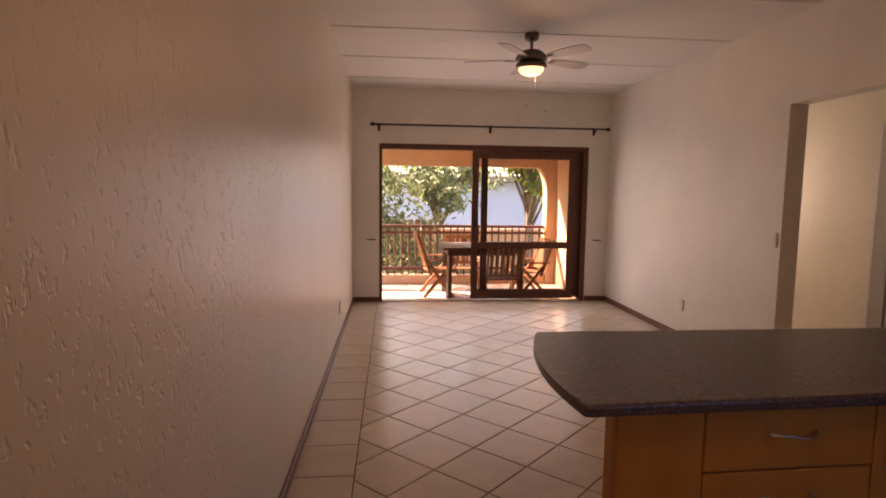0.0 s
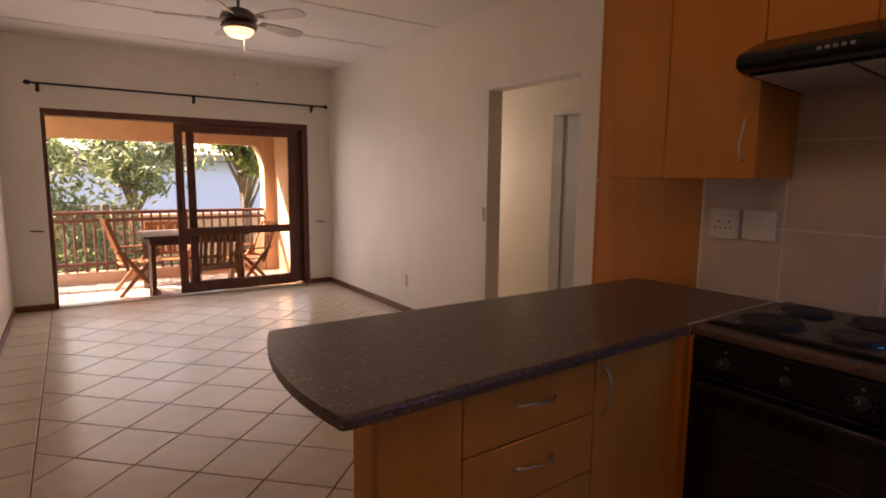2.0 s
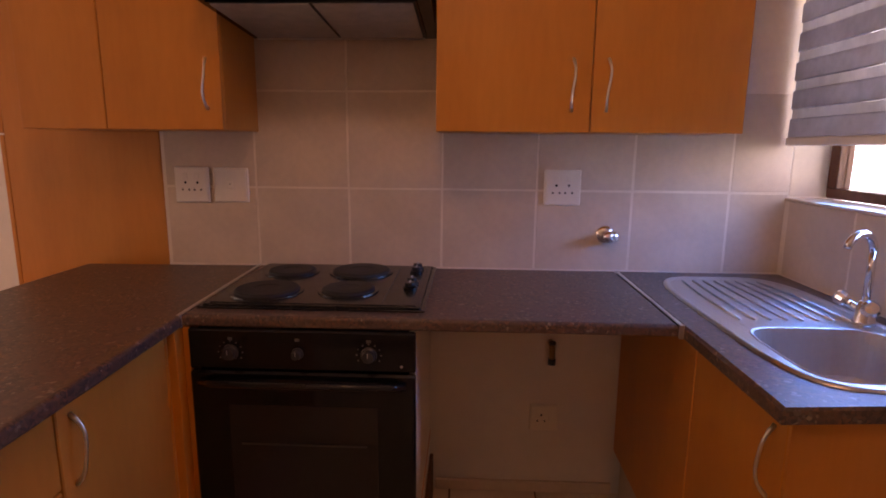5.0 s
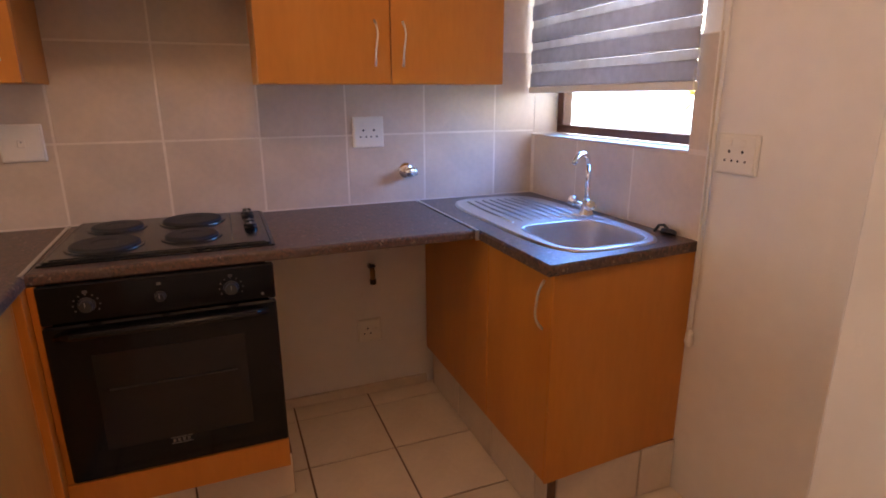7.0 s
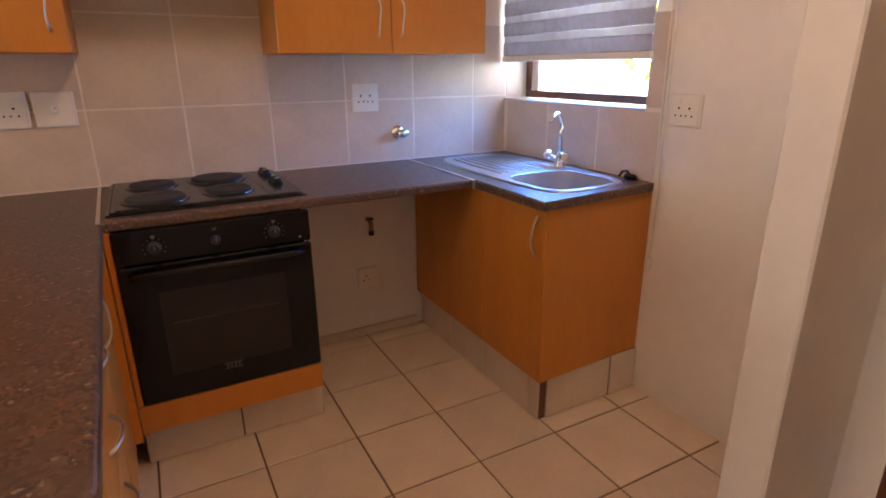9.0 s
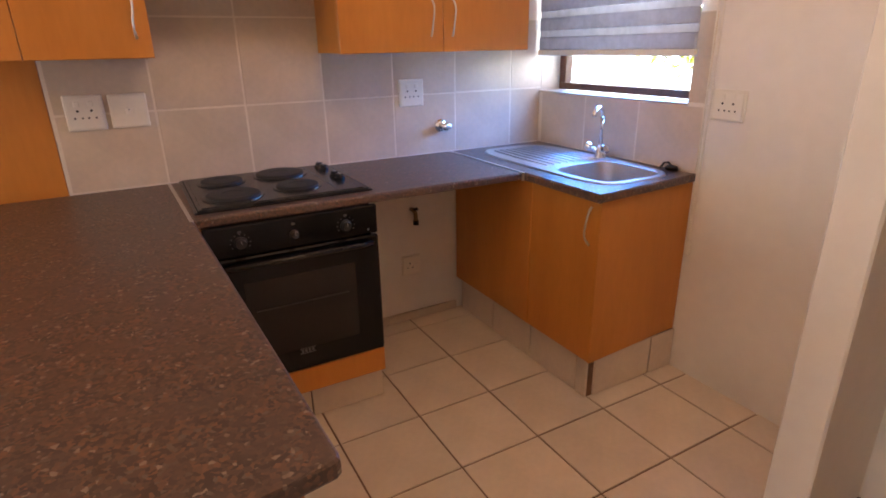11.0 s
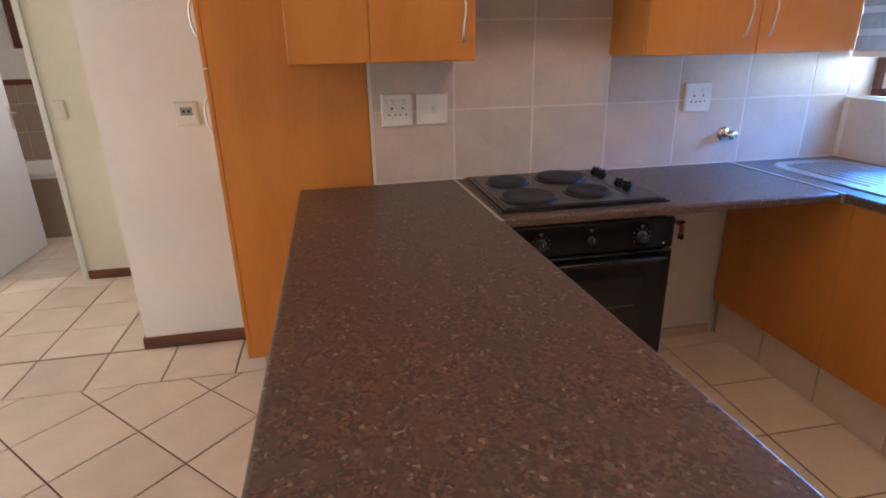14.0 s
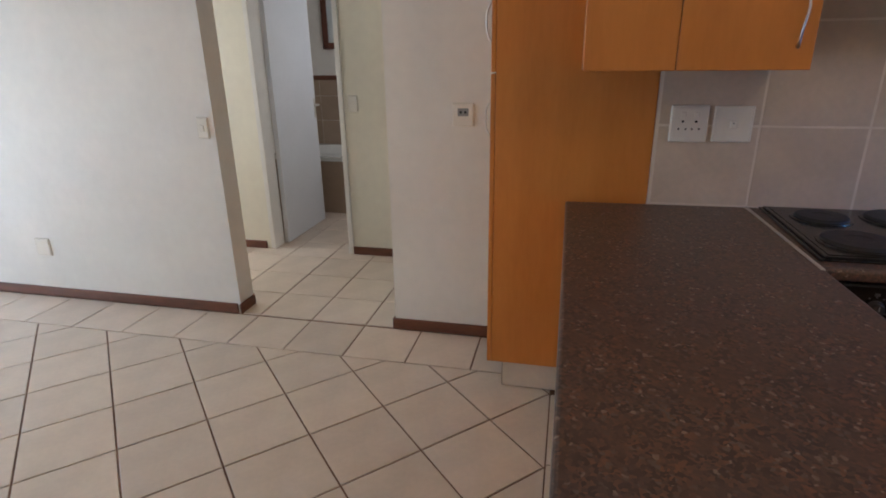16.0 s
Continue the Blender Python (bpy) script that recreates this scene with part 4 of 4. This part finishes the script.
ring_stack([loop(cx, cy, 0.385, 0.92, 0.50, 8), loop(cx, cy, 0.385, 0.92, 0.54, 8), loop(cx, cy, 0.33, 0.85, 0.54, 6), loop(cx, cy, 0.30, 0.82, 0.46, 5), loop(cx, cy, 0.24, 0.74, 0.16, 5)], b)
part("shell", b, ENAMEL, tub, smooth=False)
part("front_panel", box(5.170, 5.200, 3.43, 5.29, 0.0, 0.50, 0.002), BATHTILE, tub)
bt = thing("bath_mixer", "chrome bath tap on the tiled wall", "tap", (5.932, 4.36, 0.72))
part("body", tube([(0, -0.08, 0), (-0.05, -0.08, 0), (-0.05, 0.08, 0), (0, 0.08, 0)], 0.014, 10), CHROME, bt)
part("spout", tube([(-0.05, 0, 0), (-0.13, 0, -0.01), (-0.14, 0, -0.04)], 0.012, 10), CHROME, bt)
structure("trim", box(5.922, 5.932, 3.42, 5.3, 1.20, 1.245, 0.003), SKIRT, "brown timber strip above the bathroom tiles", "trim")
bw = thing("window_2", "dark framed frosted bathroom window", "window", kind="structure")
for y0, y1, z0, z1 in ((4.2, 4.26, 1.5, 2.2), (4.90, 4.96, 1.5, 2.2), (4.26, 4.90, 1.5, 1.56), (4.26, 4.90, 2.14, 2.2)):
    part("frame", box(5.925, 5.949, y0, y1, z0, z1, 0.003), MERANTI, bw)
part("pane", box(5.936, 5.944, 4.26, 4.90, 1.56, 2.14), FROST, bw)


# ---- patio ----
PZ, PY = -0.08, 9.5
structure("floor_patio", box(-3.0, 3.0, WF + 0.15, PY + 0.2, PZ - 0.15, PZ - 0.006), GROUT, "patio slab under the paving tiles", "floor")
structure("threshold", box(-0.3, 3.0, WF + 0.01, WF + 0.2, -0.2, -0.052), GROUT, "patio door threshold", "threshold")
structure("patio_roof", box(-3.0, 3.1, WF + 0.2, PY + 0.25, 2.25, 2.4), PEACH, "peach plastered patio roof slab", "ceiling")
bm = box(-3.0, 2.70, PY - 0.05, PY + 0.2, 1.84, 2.25)
structure("patio_beam", bm, PEACH, "peach plastered beam across the patio front", "beam")
arch = [(2.53, 1.84)]
for k in range(9):
    t = math.pi / 2 * k / 8
    arch.append((2.53 + 0.17 * math.sin(t), 1.84 - 0.45 * (1 - math.cos(t))))
arch.append((2.70, 1.84))
structure("patio_column", box(2.70, 3.0, PY - 0.05, PY + 0.2, PZ, 2.25, 0.01), PEACH, "peach plastered corner column of the patio", "column")
structure("patio_arch", move(prism(arch, -(PY + 0.19), -(PY - 0.04)), pose(0, 0, 0, 90, 0, 0)), PEACH, "rounded plaster corner under the beam", "arch")
structure("patio_side_wall", box(2.86, 3.06, WF + 0.2, PY - 0.05, PZ - 0.1, 2.25), PEACH, "peach plastered side wall of the patio", "wall")
structure("patio_kerb", box(-3.0, 2.70, PY - 0.02, PY + 0.16, PZ - 0.1, 0.06, 0.01), PEACH, "low peach plastered kerb under the railing", "kerb")
rail = thing("railing", "red-brown wooden balcony railing on a low kerb", "railing")
part("top_rail", box(-3.0, 2.70, PY + 0.02, PY + 0.11, 0.838, 0.883, 0.008), BALUSTER, rail)
part("upper_rail", box(-3.0, 2.70, PY + 0.045, PY + 0.085, 0.735, 0.78, 0.004), BALUSTER, rail)
part("bottom_rail", box(-3.0, 2.70, PY + 0.04, PY + 0.09, 0.14, 0.19, 0.004), BALUSTER, rail)
k = 0
bal = None
while -2.9 + 0.115 * k < 2.68:
    x = -2.9 + 0.115 * k
    if bal is None:
        bal = part("baluster", tube([(0, 0, 0.06), (0, 0, 0.2), (0, 0, 0.45), (0, 0, 0.76), (0, 0, 0.84)], [0.016, 0.014, 0.02, 0.014, 0.016], 10), BALUSTER, rail)
        bal.matrix_local = Matrix.Translation((x, PY + 0.065, 0))
    else:
        c = new("baluster", bal.data)
        c.parent = rail
        c.matrix_local = Matrix.Translation((x, PY + 0.065, 0))
    k += 1

table = thing("patio_table", "dark wooden patio table with a pale glass top", "table", (1.47, 8.42, PZ))
part("tabletop", box(-0.60, 0.60, -0.40, 0.40, 0.705, 0.735, 0.006), TABLEWOOD, table)
part("glass_top", box(-0.575, 0.575, -0.375, 0.375, 0.736, 0.744, 0.002), TABLETOP, table, "pale glossy top sheet")
part("apron", box(-0.54, 0.54, -0.35, -0.325, 0.62, 0.704, 0.003), TABLEWOOD, table)
part("apron", box(-0.54, 0.54, 0.325, 0.35, 0.62, 0.704, 0.003), TABLEWOOD, table)
part("apron", box(-0.54, -0.515, -0.325, 0.325, 0.62, 0.704, 0.003), TABLEWOOD, table)
part("apron", box(0.515, 0.54, -0.325, 0.325, 0.62, 0.704, 0.003), TABLEWOOD, table)
for x in (-0.51, 0.51):
    for y in (-0.31, 0.31):
        part("leg", bar((x, y, 0.704), (x * 1.02, y * 1.02, 0), 0.06, 0.06), TABLEWOOD, table)


def folding_chair():
    """A slatted teak folding armchair that looks along +x."""
    c = thing("patio_chair", "orange teak folding armchair with slatted back", "chair", group="chairs round the patio table")
    for s in (-0.25, 0.25):
        part("back_leg", bar((0.22, s, 0.0), (-0.16, s, 0.60), 0.028, 0.045), TEAK, c)
        part("front_leg", bar((-0.20, s * 0.9, 0.0), (0.24, s * 0.9, 0.60), 0.028, 0.045), TEAK, c)
        part("back_post", bar((-0.10, s * 0.92, 0.36), (-0.30, s * 0.92, 1.05), 0.028, 0.04), TEAK, c)
        part("armrest", bar((-0.22, s * 1.05, 0.62), (0.26, s * 1.05, 0.63), 0.05, 0.024), TEAK, c)
    for k in range(6):
        x = -0.16 + 0.075 * k
        part("seat_slat", box(x, x + 0.055, -0.22, 0.22, 0.405 + 0.004 * k, 0.425 + 0.004 * k, 0.003), TEAK, c)
    part("top_slat", bar((-0.30, -0.235, 1.02), (-0.30, 0.235, 1.02), 0.022, 0.07), TEAK, c)
    part("low_slat", bar((-0.15, -0.235, 0.50), (-0.15, 0.235, 0.50), 0.022, 0.05), TEAK, c)
    for k in range(6):
        y = -0.18 + 0.072 * k
        part("back_slat", bar((-0.15, y, 0.50), (-0.295, y, 1.0), 0.045, 0.012, up=(1, 0, 0)), TEAK, c)
    return c


chair = folding_chair()
chair.matrix_world = pose(0.80, 8.50, PZ, 0, 0, 4) @ Matrix.Diagonal((1, 1, 0.88, 1))
copy_thing(chair, pose(2.22, 8.62, PZ, 0, 0, 186) @ Matrix.Diagonal((1, 1, 0.88, 1)))
copy_thing(chair, pose(1.25, 9.05, PZ, 0, 0, -90) @ Matrix.Diagonal((1, 1, 0.88, 1)))
copy_thing(chair, pose(1.68, 7.98, PZ, 0, 0, 88) @ Matrix.Diagonal((1, 1, 0.88, 1)))

# ---- garden ----
structure("ground", box(-400, 400, -400, 400, -0.75, -0.6), GRASS, "dry lawn and earth round the house", "ground")
house = thing("neighbour_house", "pale blue plastered house behind the garden", "house", (1.5, 17.5, -0.6))
part("wall", box(-2.8, 6.0, 0, 4.0, 0, 2.35), BLUEWALL, house)
part("roof", prism([(-3.2, -0.5), (6.070, -0.5), (6.070, 4.5), (-3.2, 4.5)], 2.36, 2.55, 0.05), ROOF, house)
structure("garden_wall", box(-14, 14, 14.6, 14.8, -0.65, 0.5), PEACH, "low peach plastered garden wall", "wall")
fence = thing("garden_fence", "weathered timber fence behind the bushes", "fence")
slat = None
for k in range(46):
    x = -6.0 + 0.16 * k
    if slat is None:
        slat = part("slat", box(0, 0.13, 0, 0.025, -0.6, 0.75, 0.006), FENCE, fence)
    else:
        c = new("slat", slat.data)
        c.parent = fence
        c.matrix_local = Matrix.Translation((x + 6.0, 0, 0))
fence.matrix_world = Matrix.Translation((-6.0, 14.2, 0))


def leaf_cloud(centres, count, size, seed):
    rng = random.Random(seed)
    vs, fs = [], []
    for _ in range(count):
        cx, cy, cz, r = rng.choice(centres)
        d = Vector((rng.gauss(0, 1), rng.gauss(0, 1), rng.gauss(0, 0.8))).normalized() * r * rng.uniform(0.35, 1.08)
        p = Vector((cx, cy, cz)) + d
        a = Vector((rng.gauss(0, 1), rng.gauss(0, 1), rng.gauss(0, 1))).normalized()
        b = a.orthogonal().normalized()
        s = size * rng.uniform(0.6, 1.5)
        i = len(vs)
        n = a.cross(b)
        vs += [p - a * s, p + b * s * 0.38 + n * s * 0.12, p + a * s, p - b * s * 0.38 + n * s * 0.12]
        fs.append((i, i + 1, i + 2, i + 3))
    me = bpy.data.meshes.new("crown")
    me.from_pydata(vs, [], fs)
    return me


def tree(name, label, at, height, spread, count, size, mat, seed, low=0.35, category="tree"):
    rng = random.Random(seed)
    t = thing(name, label, category, at)
    top = Vector((rng.uniform(-0.2, 0.2), rng.uniform(-0.2, 0.2), height * 0.6))
    own = tube([(0, 0, -0.1), (0.04, 0.02, height * 0.2), (top.x * 0.6, top.y * 0.6, height * 0.42), tuple(top)], [0.10 * height / 4, 0.08 * height / 4, 0.06 * height / 4, 0.035 * height / 4], 9)
    centres = []
    for k in range(11):
        a = 2.4 * k + rng.uniform(-0.4, 0.4)
        base = Vector((0.0, 0.0, height * rng.uniform(0.22, 0.55)))
        end = Vector((math.cos(a) * spread * rng.uniform(0.35, 0.95), math.sin(a) * spread * rng.uniform(0.35, 0.95), height * rng.uniform(low, 0.98)))
        mid = (base + end) / 2 + Vector((0, 0, 0.12))
        tube([base, mid, end], [0.035 * height / 4, 0.024 * height / 4, 0.008 * height / 4], 6, own)
        centres.append((*end, spread * rng.uniform(0.28, 0.46)))
        centres.append((*mid, spread * rng.uniform(0.2, 0.32)))
    part("trunk", own, BARK, t, smooth=True)
    me = leaf_cloud(centres, count, size, seed)
    me.materials.append(mat)
    c = new("crown", me)
    c.parent = t
    return t


tree("garden_tree", "leafy green garden tree with sunlit foliage", (-0.6, 12.3, -0.6), 3.5, 1.7, 3600, 0.075, LEAF, 3)
tree("garden_tree", "broad green tree by the fence", (1.2, 13.0, -0.6), 4.0, 1.6, 3200, 0.08, LEAF, 8, 0.5)
tree("garden_tree", "slender tree with pale bark and yellow-green leaves", (3.35, 13.2, -0.6), 4.4, 1.3, 1500, 0.10, LEAF2, 12, 0.62)
tree("garden_tree", "tall dark green tree in the distance", (-4.5, 13.8, -0.6), 5.5, 2.6, 3200, 0.11, LEAF, 21)
tree("garden_bush", "low green bush under the railing", (0.3, 10.9, -0.6), 1.5, 1.3, 1800, 0.06, LEAF, 31, 0.25, "bush")
tree("garden_tree", "sunlit tree outside the kitchen window", (1.9, -4.6, -0.6), 4.2, 1.9, 2600, 0.08, LEAF, 41)
tree("garden_tree", "thin tree behind the house", (5.0, -5.6, -0.6), 4.4, 1.6, 1800, 0.08, LEAF2, 44)
tree("garden_tree", "grey-barked tree near the boundary", (3.9, -6.8, -0.6), 4.6, 1.6, 1000, 0.08, LEAF, 45, 0.5)
# Wall added to screen pale sky and throw bluish light at the kitchen window.
structure("sky_screen_wall", box(-8, 16, -9.3, -9.1, -0.65, 2.0), BLUEWALL, "pale blue wall added behind the house to screen the sky", "wall")


# ---- tiles, piece by piece ----
def clip_poly(pts, x0, x1, y0, y1):
    for axis, lim, keep in ((0, x0, 1), (0, x1, -1), (1, y0, 1), (1, y1, -1)):
        out = []
        for i, p in enumerate(pts):
            q = pts[(i + 1) % len(pts)]
            a, b = (p[axis] - lim) * keep, (q[axis] - lim) * keep
            if a >= 0:
                out.append(p)
            if (a > 0 > b) or (a < 0 < b):
                t = a / (a - b)
                out.append((p[0] + t * (q[0] - p[0]), p[1] + t * (q[1] - p[1])))
        pts = out
        if len(pts) < 3:
            return []
    return pts


def area_of(pts):
    return abs(sum(p[0] * q[1] - q[0] * p[1] for p, q in zip(pts, pts[1:] + pts[:1]))) / 2


def slab_mesh(pts, thick, name, mat, ease=0.0022):
    """A tile: flat face, eased rim, straight sides; drawn in x, y with its face up."""
    cx, cy = sum(p[0] for p in pts) / len(pts), sum(p[1] for p in pts) / len(pts)
    n = len(pts)
    vs = [(x, y, -thick) for x, y in pts] + [(x, y, -ease * 0.7) for x, y in pts]
    for x, y in pts:
        d = Vector((cx - x, cy - y))
        d = d.normalized() * min(ease * 1.4, d.length * 0.3) if d.length else d
        vs.append((x + d.x, y + d.y, 0))
    fs = [tuple(range(2 * n, 3 * n))]
    for i in range(n):
        j = (i + 1) % n
        fs += [(i, j, n + j, n + i), (n + i, n + j, 2 * n + j, 2 * n + i)]
    me = bpy.data.meshes.new(name)
    me.from_pydata(vs, [], fs)
    me.materials.append(mat)
    return me


def lay(parent, cells, region, thick, mat, shared, m=None, name="tile"):
    """Lays outlines, clipped to a region, as pieces of the parent; whole pieces share one mesh."""
    m = m or Matrix()
    for cx, cy, pts in cells:
        whole = [(cx + x, cy + y) for x, y in pts]
        cut = clip_poly(whole, *region)
        if not cut or area_of(cut) < 0.0006:
            continue
        if abs(area_of(cut) - area_of(whole)) < 1e-6:
            if "mesh" not in shared:
                shared["mesh"] = slab_mesh(pts, thick, name, mat)
            ob = new(name, shared["mesh"])
        else:
            ob = new(name, slab_mesh([(x - cx, y - cy) for x, y in cut], thick, name, mat))
        ob.parent = parent
        ob.matrix_local = m @ pose(cx, cy, random.uniform(-0.0004, 0.0004), random.uniform(-0.08, 0.08), random.uniform(-0.08, 0.08), 0)


def squares(x0, y0, px, py, nx, ny, joint):
    hx, hy = (px - joint) / 2, (py - joint) / 2
    shape = [(-hx, -hy), (hx, -hy), (hx, hy), (-hx, hy)]
    return [(x0 + (i + 0.5) * px, y0 + (j + 0.5) * py, shape) for i in range(nx) for j in range(ny)]


P, J = 0.337, 0.0072
floor = structure("floor", box(WL - 0.1, 0.7, -0.25, KY, -0.12, -0.006, bm=box(WL - 0.1, KX + 0.1, KY, 2.1, -0.12, -0.006, bm=box(WL - 0.1, HX, 2.1, WF + 0.02, -0.12, -0.006, bm=box(HX, 6.3, 3.4, 5.35, -0.12, -0.006)))), GROUT, "dark grouted bed of the tiled floor", "floor")
kit = structure("floor_kitchen", box(WL, KX + 0.01, KY, 2.46, -0.008, -0.0055), GROUT, "cream square floor tiles with dark grout in the kitchen", "floor")
liv = structure("floor_living", box(WL, WR, 2.47, WF, -0.008, -0.0055), GROUT, "cream floor tiles laid diagonally in the living room", "floor")
hal = structure("floor_hall", box(WR, HX, 2.1, 6.5, -0.008, -0.0052, bm=box(HX, 5.920, 3.42, 5.3, -0.008, -0.0052)), GROUT, "cream square floor tiles in the hall and bathroom", "floor")
cells = squares(1.728 - 7 * P, 0.765 - 8 * P, P, P, 10, 14, J)
lay(kit, cells, (WL, KX + 0.01, KY, 2.475), 0.006, TILE, {})
HALF_X, HALF_Y = 0.2395, 0.2335
dx, dy = HALF_X - J * 0.7071, HALF_Y - J * 0.7071
diamond = [(0, -dy), (dx, 0), (0, dy), (-dx, 0)]
EDGE_X0, EDGE_X1 = -0.03, 2.65
cells = []
for i in range(-3, 14):
    for j in range(-3, 25):
        if (i + j) % 2 == 0:
            cells.append((2.287 - HALF_X * i, 2.715 + HALF_Y * (j - 1), diamond))
lay(liv, cells, (EDGE_X0 + J / 2, EDGE_X1 - J / 2, 2.48, WF - 0.002), 0.006, TILE, {})
lay(liv, squares(WL, 2.47, EDGE_X0 - WL, 0.342, 1, 16, J), (WL, EDGE_X0 - J / 2, 2.48, WF - 0.002), 0.006, TILE, {})
lay(liv, squares(EDGE_X1, 3.194 - 3 * 0.33, 0.335, 0.33, 1, 18, J), (EDGE_X1, WR, 2.48, WF - 0.002), 0.006, TILE, {})
cells = squares(2.985, 3.194 - 4 * 0.33, 0.33, 0.33, 11, 15, J)
lay(hal, cells, (WR, HX + 0.06, 2.1, 6.5), 0.006, TILE, {})
lay(hal, cells, (HX + 0.064, 5.920, 3.42, 5.3), 0.006, TILE, {})
pat = structure("floor_patio_tiles", box(-3.0, 2.86, WF + 0.2, PY - 0.02, PZ - 0.0065, PZ - 0.005), GROUT, "pale square paving tiles of the patio", "floor")
lay(pat, squares(-2.0, WF + 0.2, 0.30, 0.30, 17, 7, 0.006), (-2.0, 2.86, WF + 0.2, PY - 0.02), 0.006, PATIO, {}, Matrix.Translation((0, 0, PZ)))

# plinth tiles
pl = structure("plinth", box(OX + 0.075, 2.49, OY0 - 0.012, 1.80, 0.0, 0.163), GROUT, "tiled plinth under the oven cabinet", "plinth")
face_x = pose(OX + 0.067, 0, 0) @ Matrix(((0, 0, -1, 0), (-1, 0, 0, 0), (0, 1, 0, 0), (0, 0, 0, 1)))
lay(pl, squares(-1.80, 0.0, 0.325, 0.34, 2, 1, 0.006), (-1.798, -OY0 + 0.01, 0.0, 0.162), 0.008, TILE, {}, face_x)
pl2 = structure("plinth", box(1.486, 2.49, KY + 0.003, 0.439, 0.0, 0.187), GROUT, "tiled plinth under the sink cabinet", "plinth")
face_y = pose(0, 0.447, 0) @ Matrix(((-1, 0, 0, 0), (0, 0, 1, 0), (0, 1, 0, 0), (0, 0, 0, 1)))
lay(pl2, squares(-2.49, 0.0, 0.315, 0.34, 4, 1, 0.006), (-2.488, -1.482, 0.0, 0.186), 0.008, TILE, {}, face_y)
face_x2 = pose(1.478, 0, 0) @ Matrix(((0, 0, -1, 0), (-1, 0, 0, 0), (0, 1, 0, 0), (0, 0, 0, 1)))
lay(pl2, squares(-0.41, 0.0, 0.335, 0.34, 2, 1, 0.006), (-0.405, -KY - 0.005, 0.0, 0.186), 0.008, TILE, {}, face_x2)
pl3 = structure("plinth", move(box(0.99, 2.49, FY + 0.058, 2.38, 0.0, 0.138), PEN_TURN), GROUT, "tiled plinth under the peninsula", "plinth")
face_n = PEN_TURN @ pose(0, FY + 0.05, 0) @ Matrix(((1, 0, 0, 0), (0, 0, -1, 0), (0, 1, 0, 0), (0, 0, 0, 1)))
lay(pl3, squares(0.95, 0.0, 0.335, 0.34, 4, 1, 0.006), (0.952, 1.90, 0.0, 0.137), 0.008, TILE, {}, face_n)
face_s = PEN_TURN @ pose(0, 2.388, 0) @ Matrix(((-1, 0, 0, 0), (0, 0, 1, 0), (0, 1, 0, 0), (0, 0, 0, 1)))
lay(pl3, squares(-2.49, 0.0, 0.335, 0.34, 6, 1, 0.006), (-2.488, -0.99, 0.0, 0.137), 0.008, TILE, {}, face_s)
pl4 = structure("plinth", box(KX + 0.048, WR - 0.01, 2.18, 2.70, 0.0, 0.143), GROUT, "tiled plinth under the tall cupboard", "plinth")
face_x4 = pose(KX + 0.04, 0, 0) @ Matrix(((0, 0, -1, 0), (-1, 0, 0, 0), (0, 1, 0, 0), (0, 0, 0, 1)))
lay(pl4, squares(-2.70, 0.0, 0.26, 0.34, 2, 1, 0.006), (-2.70, -2.45, 0.0, 0.142), 0.008, TILE, {}, face_x4)
structure("trim", box(KX - 0.004, KX + 0.0115, SY, OY0 - 0.02, 0.0, 0.045, 0.003), TILE, "cut tile skirting in the gap under the worktop", "skirting")

# wall tiles behind the worktops
TP = 0.338
back = structure("splashback", box(KX + 0.0008, KX + 0.0115, KY + 0.001, 2.1635, 0.868, 1.86), WGROUT, "taupe wall tiles with pale grout behind the hob", "splashback")
wall_k = pose(KX, 0, 0) @ Matrix(((0, 0, -1, 0), (-1, 0, 0, 0), (0, 1, 0, 0), (0, 0, 0, 1)))
lay(back, squares(-1.817 - TP, 1.189 - 0.34, TP, 0.34, 7, 3, 0.006), (-2.161, -KY - 0.001, 0.903, 1.526), 0.006, WTILE, {}, wall_k)
lay(back, squares(-1.817 - TP, 1.189 - 0.34, TP, 0.34, 7, 3, 0.006), (-2.161, -0.27, 1.532, 1.86), 0.006, WTILE, {}, wall_k)
back2 = structure("splashback", box(1.482, WX1 - 0.012, KY, KY + 0.0088, 0.868, WZ0 - 0.0125), WGROUT, "taupe tiles behind the sink", "splashback")
wall_s = pose(0, KY + 0.010, 0) @ Matrix(((-1, 0, 0, 0), (0, 0, 1, 0), (0, 1, 0, 0), (0, 0, 0, 1)))
lay(back2, squares(-2.147 - TP, 1.177 - 0.34, TP, 0.34, 4, 1, 0.006), (-KX + 0.001, -1.484, 0.903, WZ0 - 0.012), 0.005, WTILE, {}, wall_s)
back3 = structure("splashback", box(1.482, WX0, KY, KY + 0.0088, WZ0 - 0.012, 1.515), WGROUT, "narrow tile strip beside the window", "splashback")
lay(back3, squares(-1.56, 1.177, 0.08, 0.34, 1, 1, 0.004), (-1.558, -1.484, 1.178, 1.513), 0.005, WTILE, {}, wall_s)
back4 = structure("splashback", box(KX + 0.0008, KX + 0.0115, KY - 0.125, KY, WZ0 - 0.012, 1.515), WGROUT, "tiled reveal of the window recess", "splashback")
lay(back4, squares(-KY, 1.177, 0.13, 0.34, 1, 1, 0.004), (-KY + 0.001, -KY + 0.124, 1.178, 1.513), 0.005, WTILE, {}, wall_k)
bath = structure("bath_tiling", box(5.938, 5.949, 3.43, 5.29, 0.0, 1.20), WGROUT, "beige bathroom wall tiles", "splashback")
wall_b = pose(5.932, 0, 0) @ Matrix(((0, 0, -1, 0), (-1, 0, 0, 0), (0, 1, 0, 0), (0, 0, 0, 1)))
lay(bath, squares(-5.29, 0.54, 0.25, 0.25, 8, 3, 0.005), (-5.29, -3.43, 0.54, 1.20), 0.006, BATHTILE, {}, wall_b)
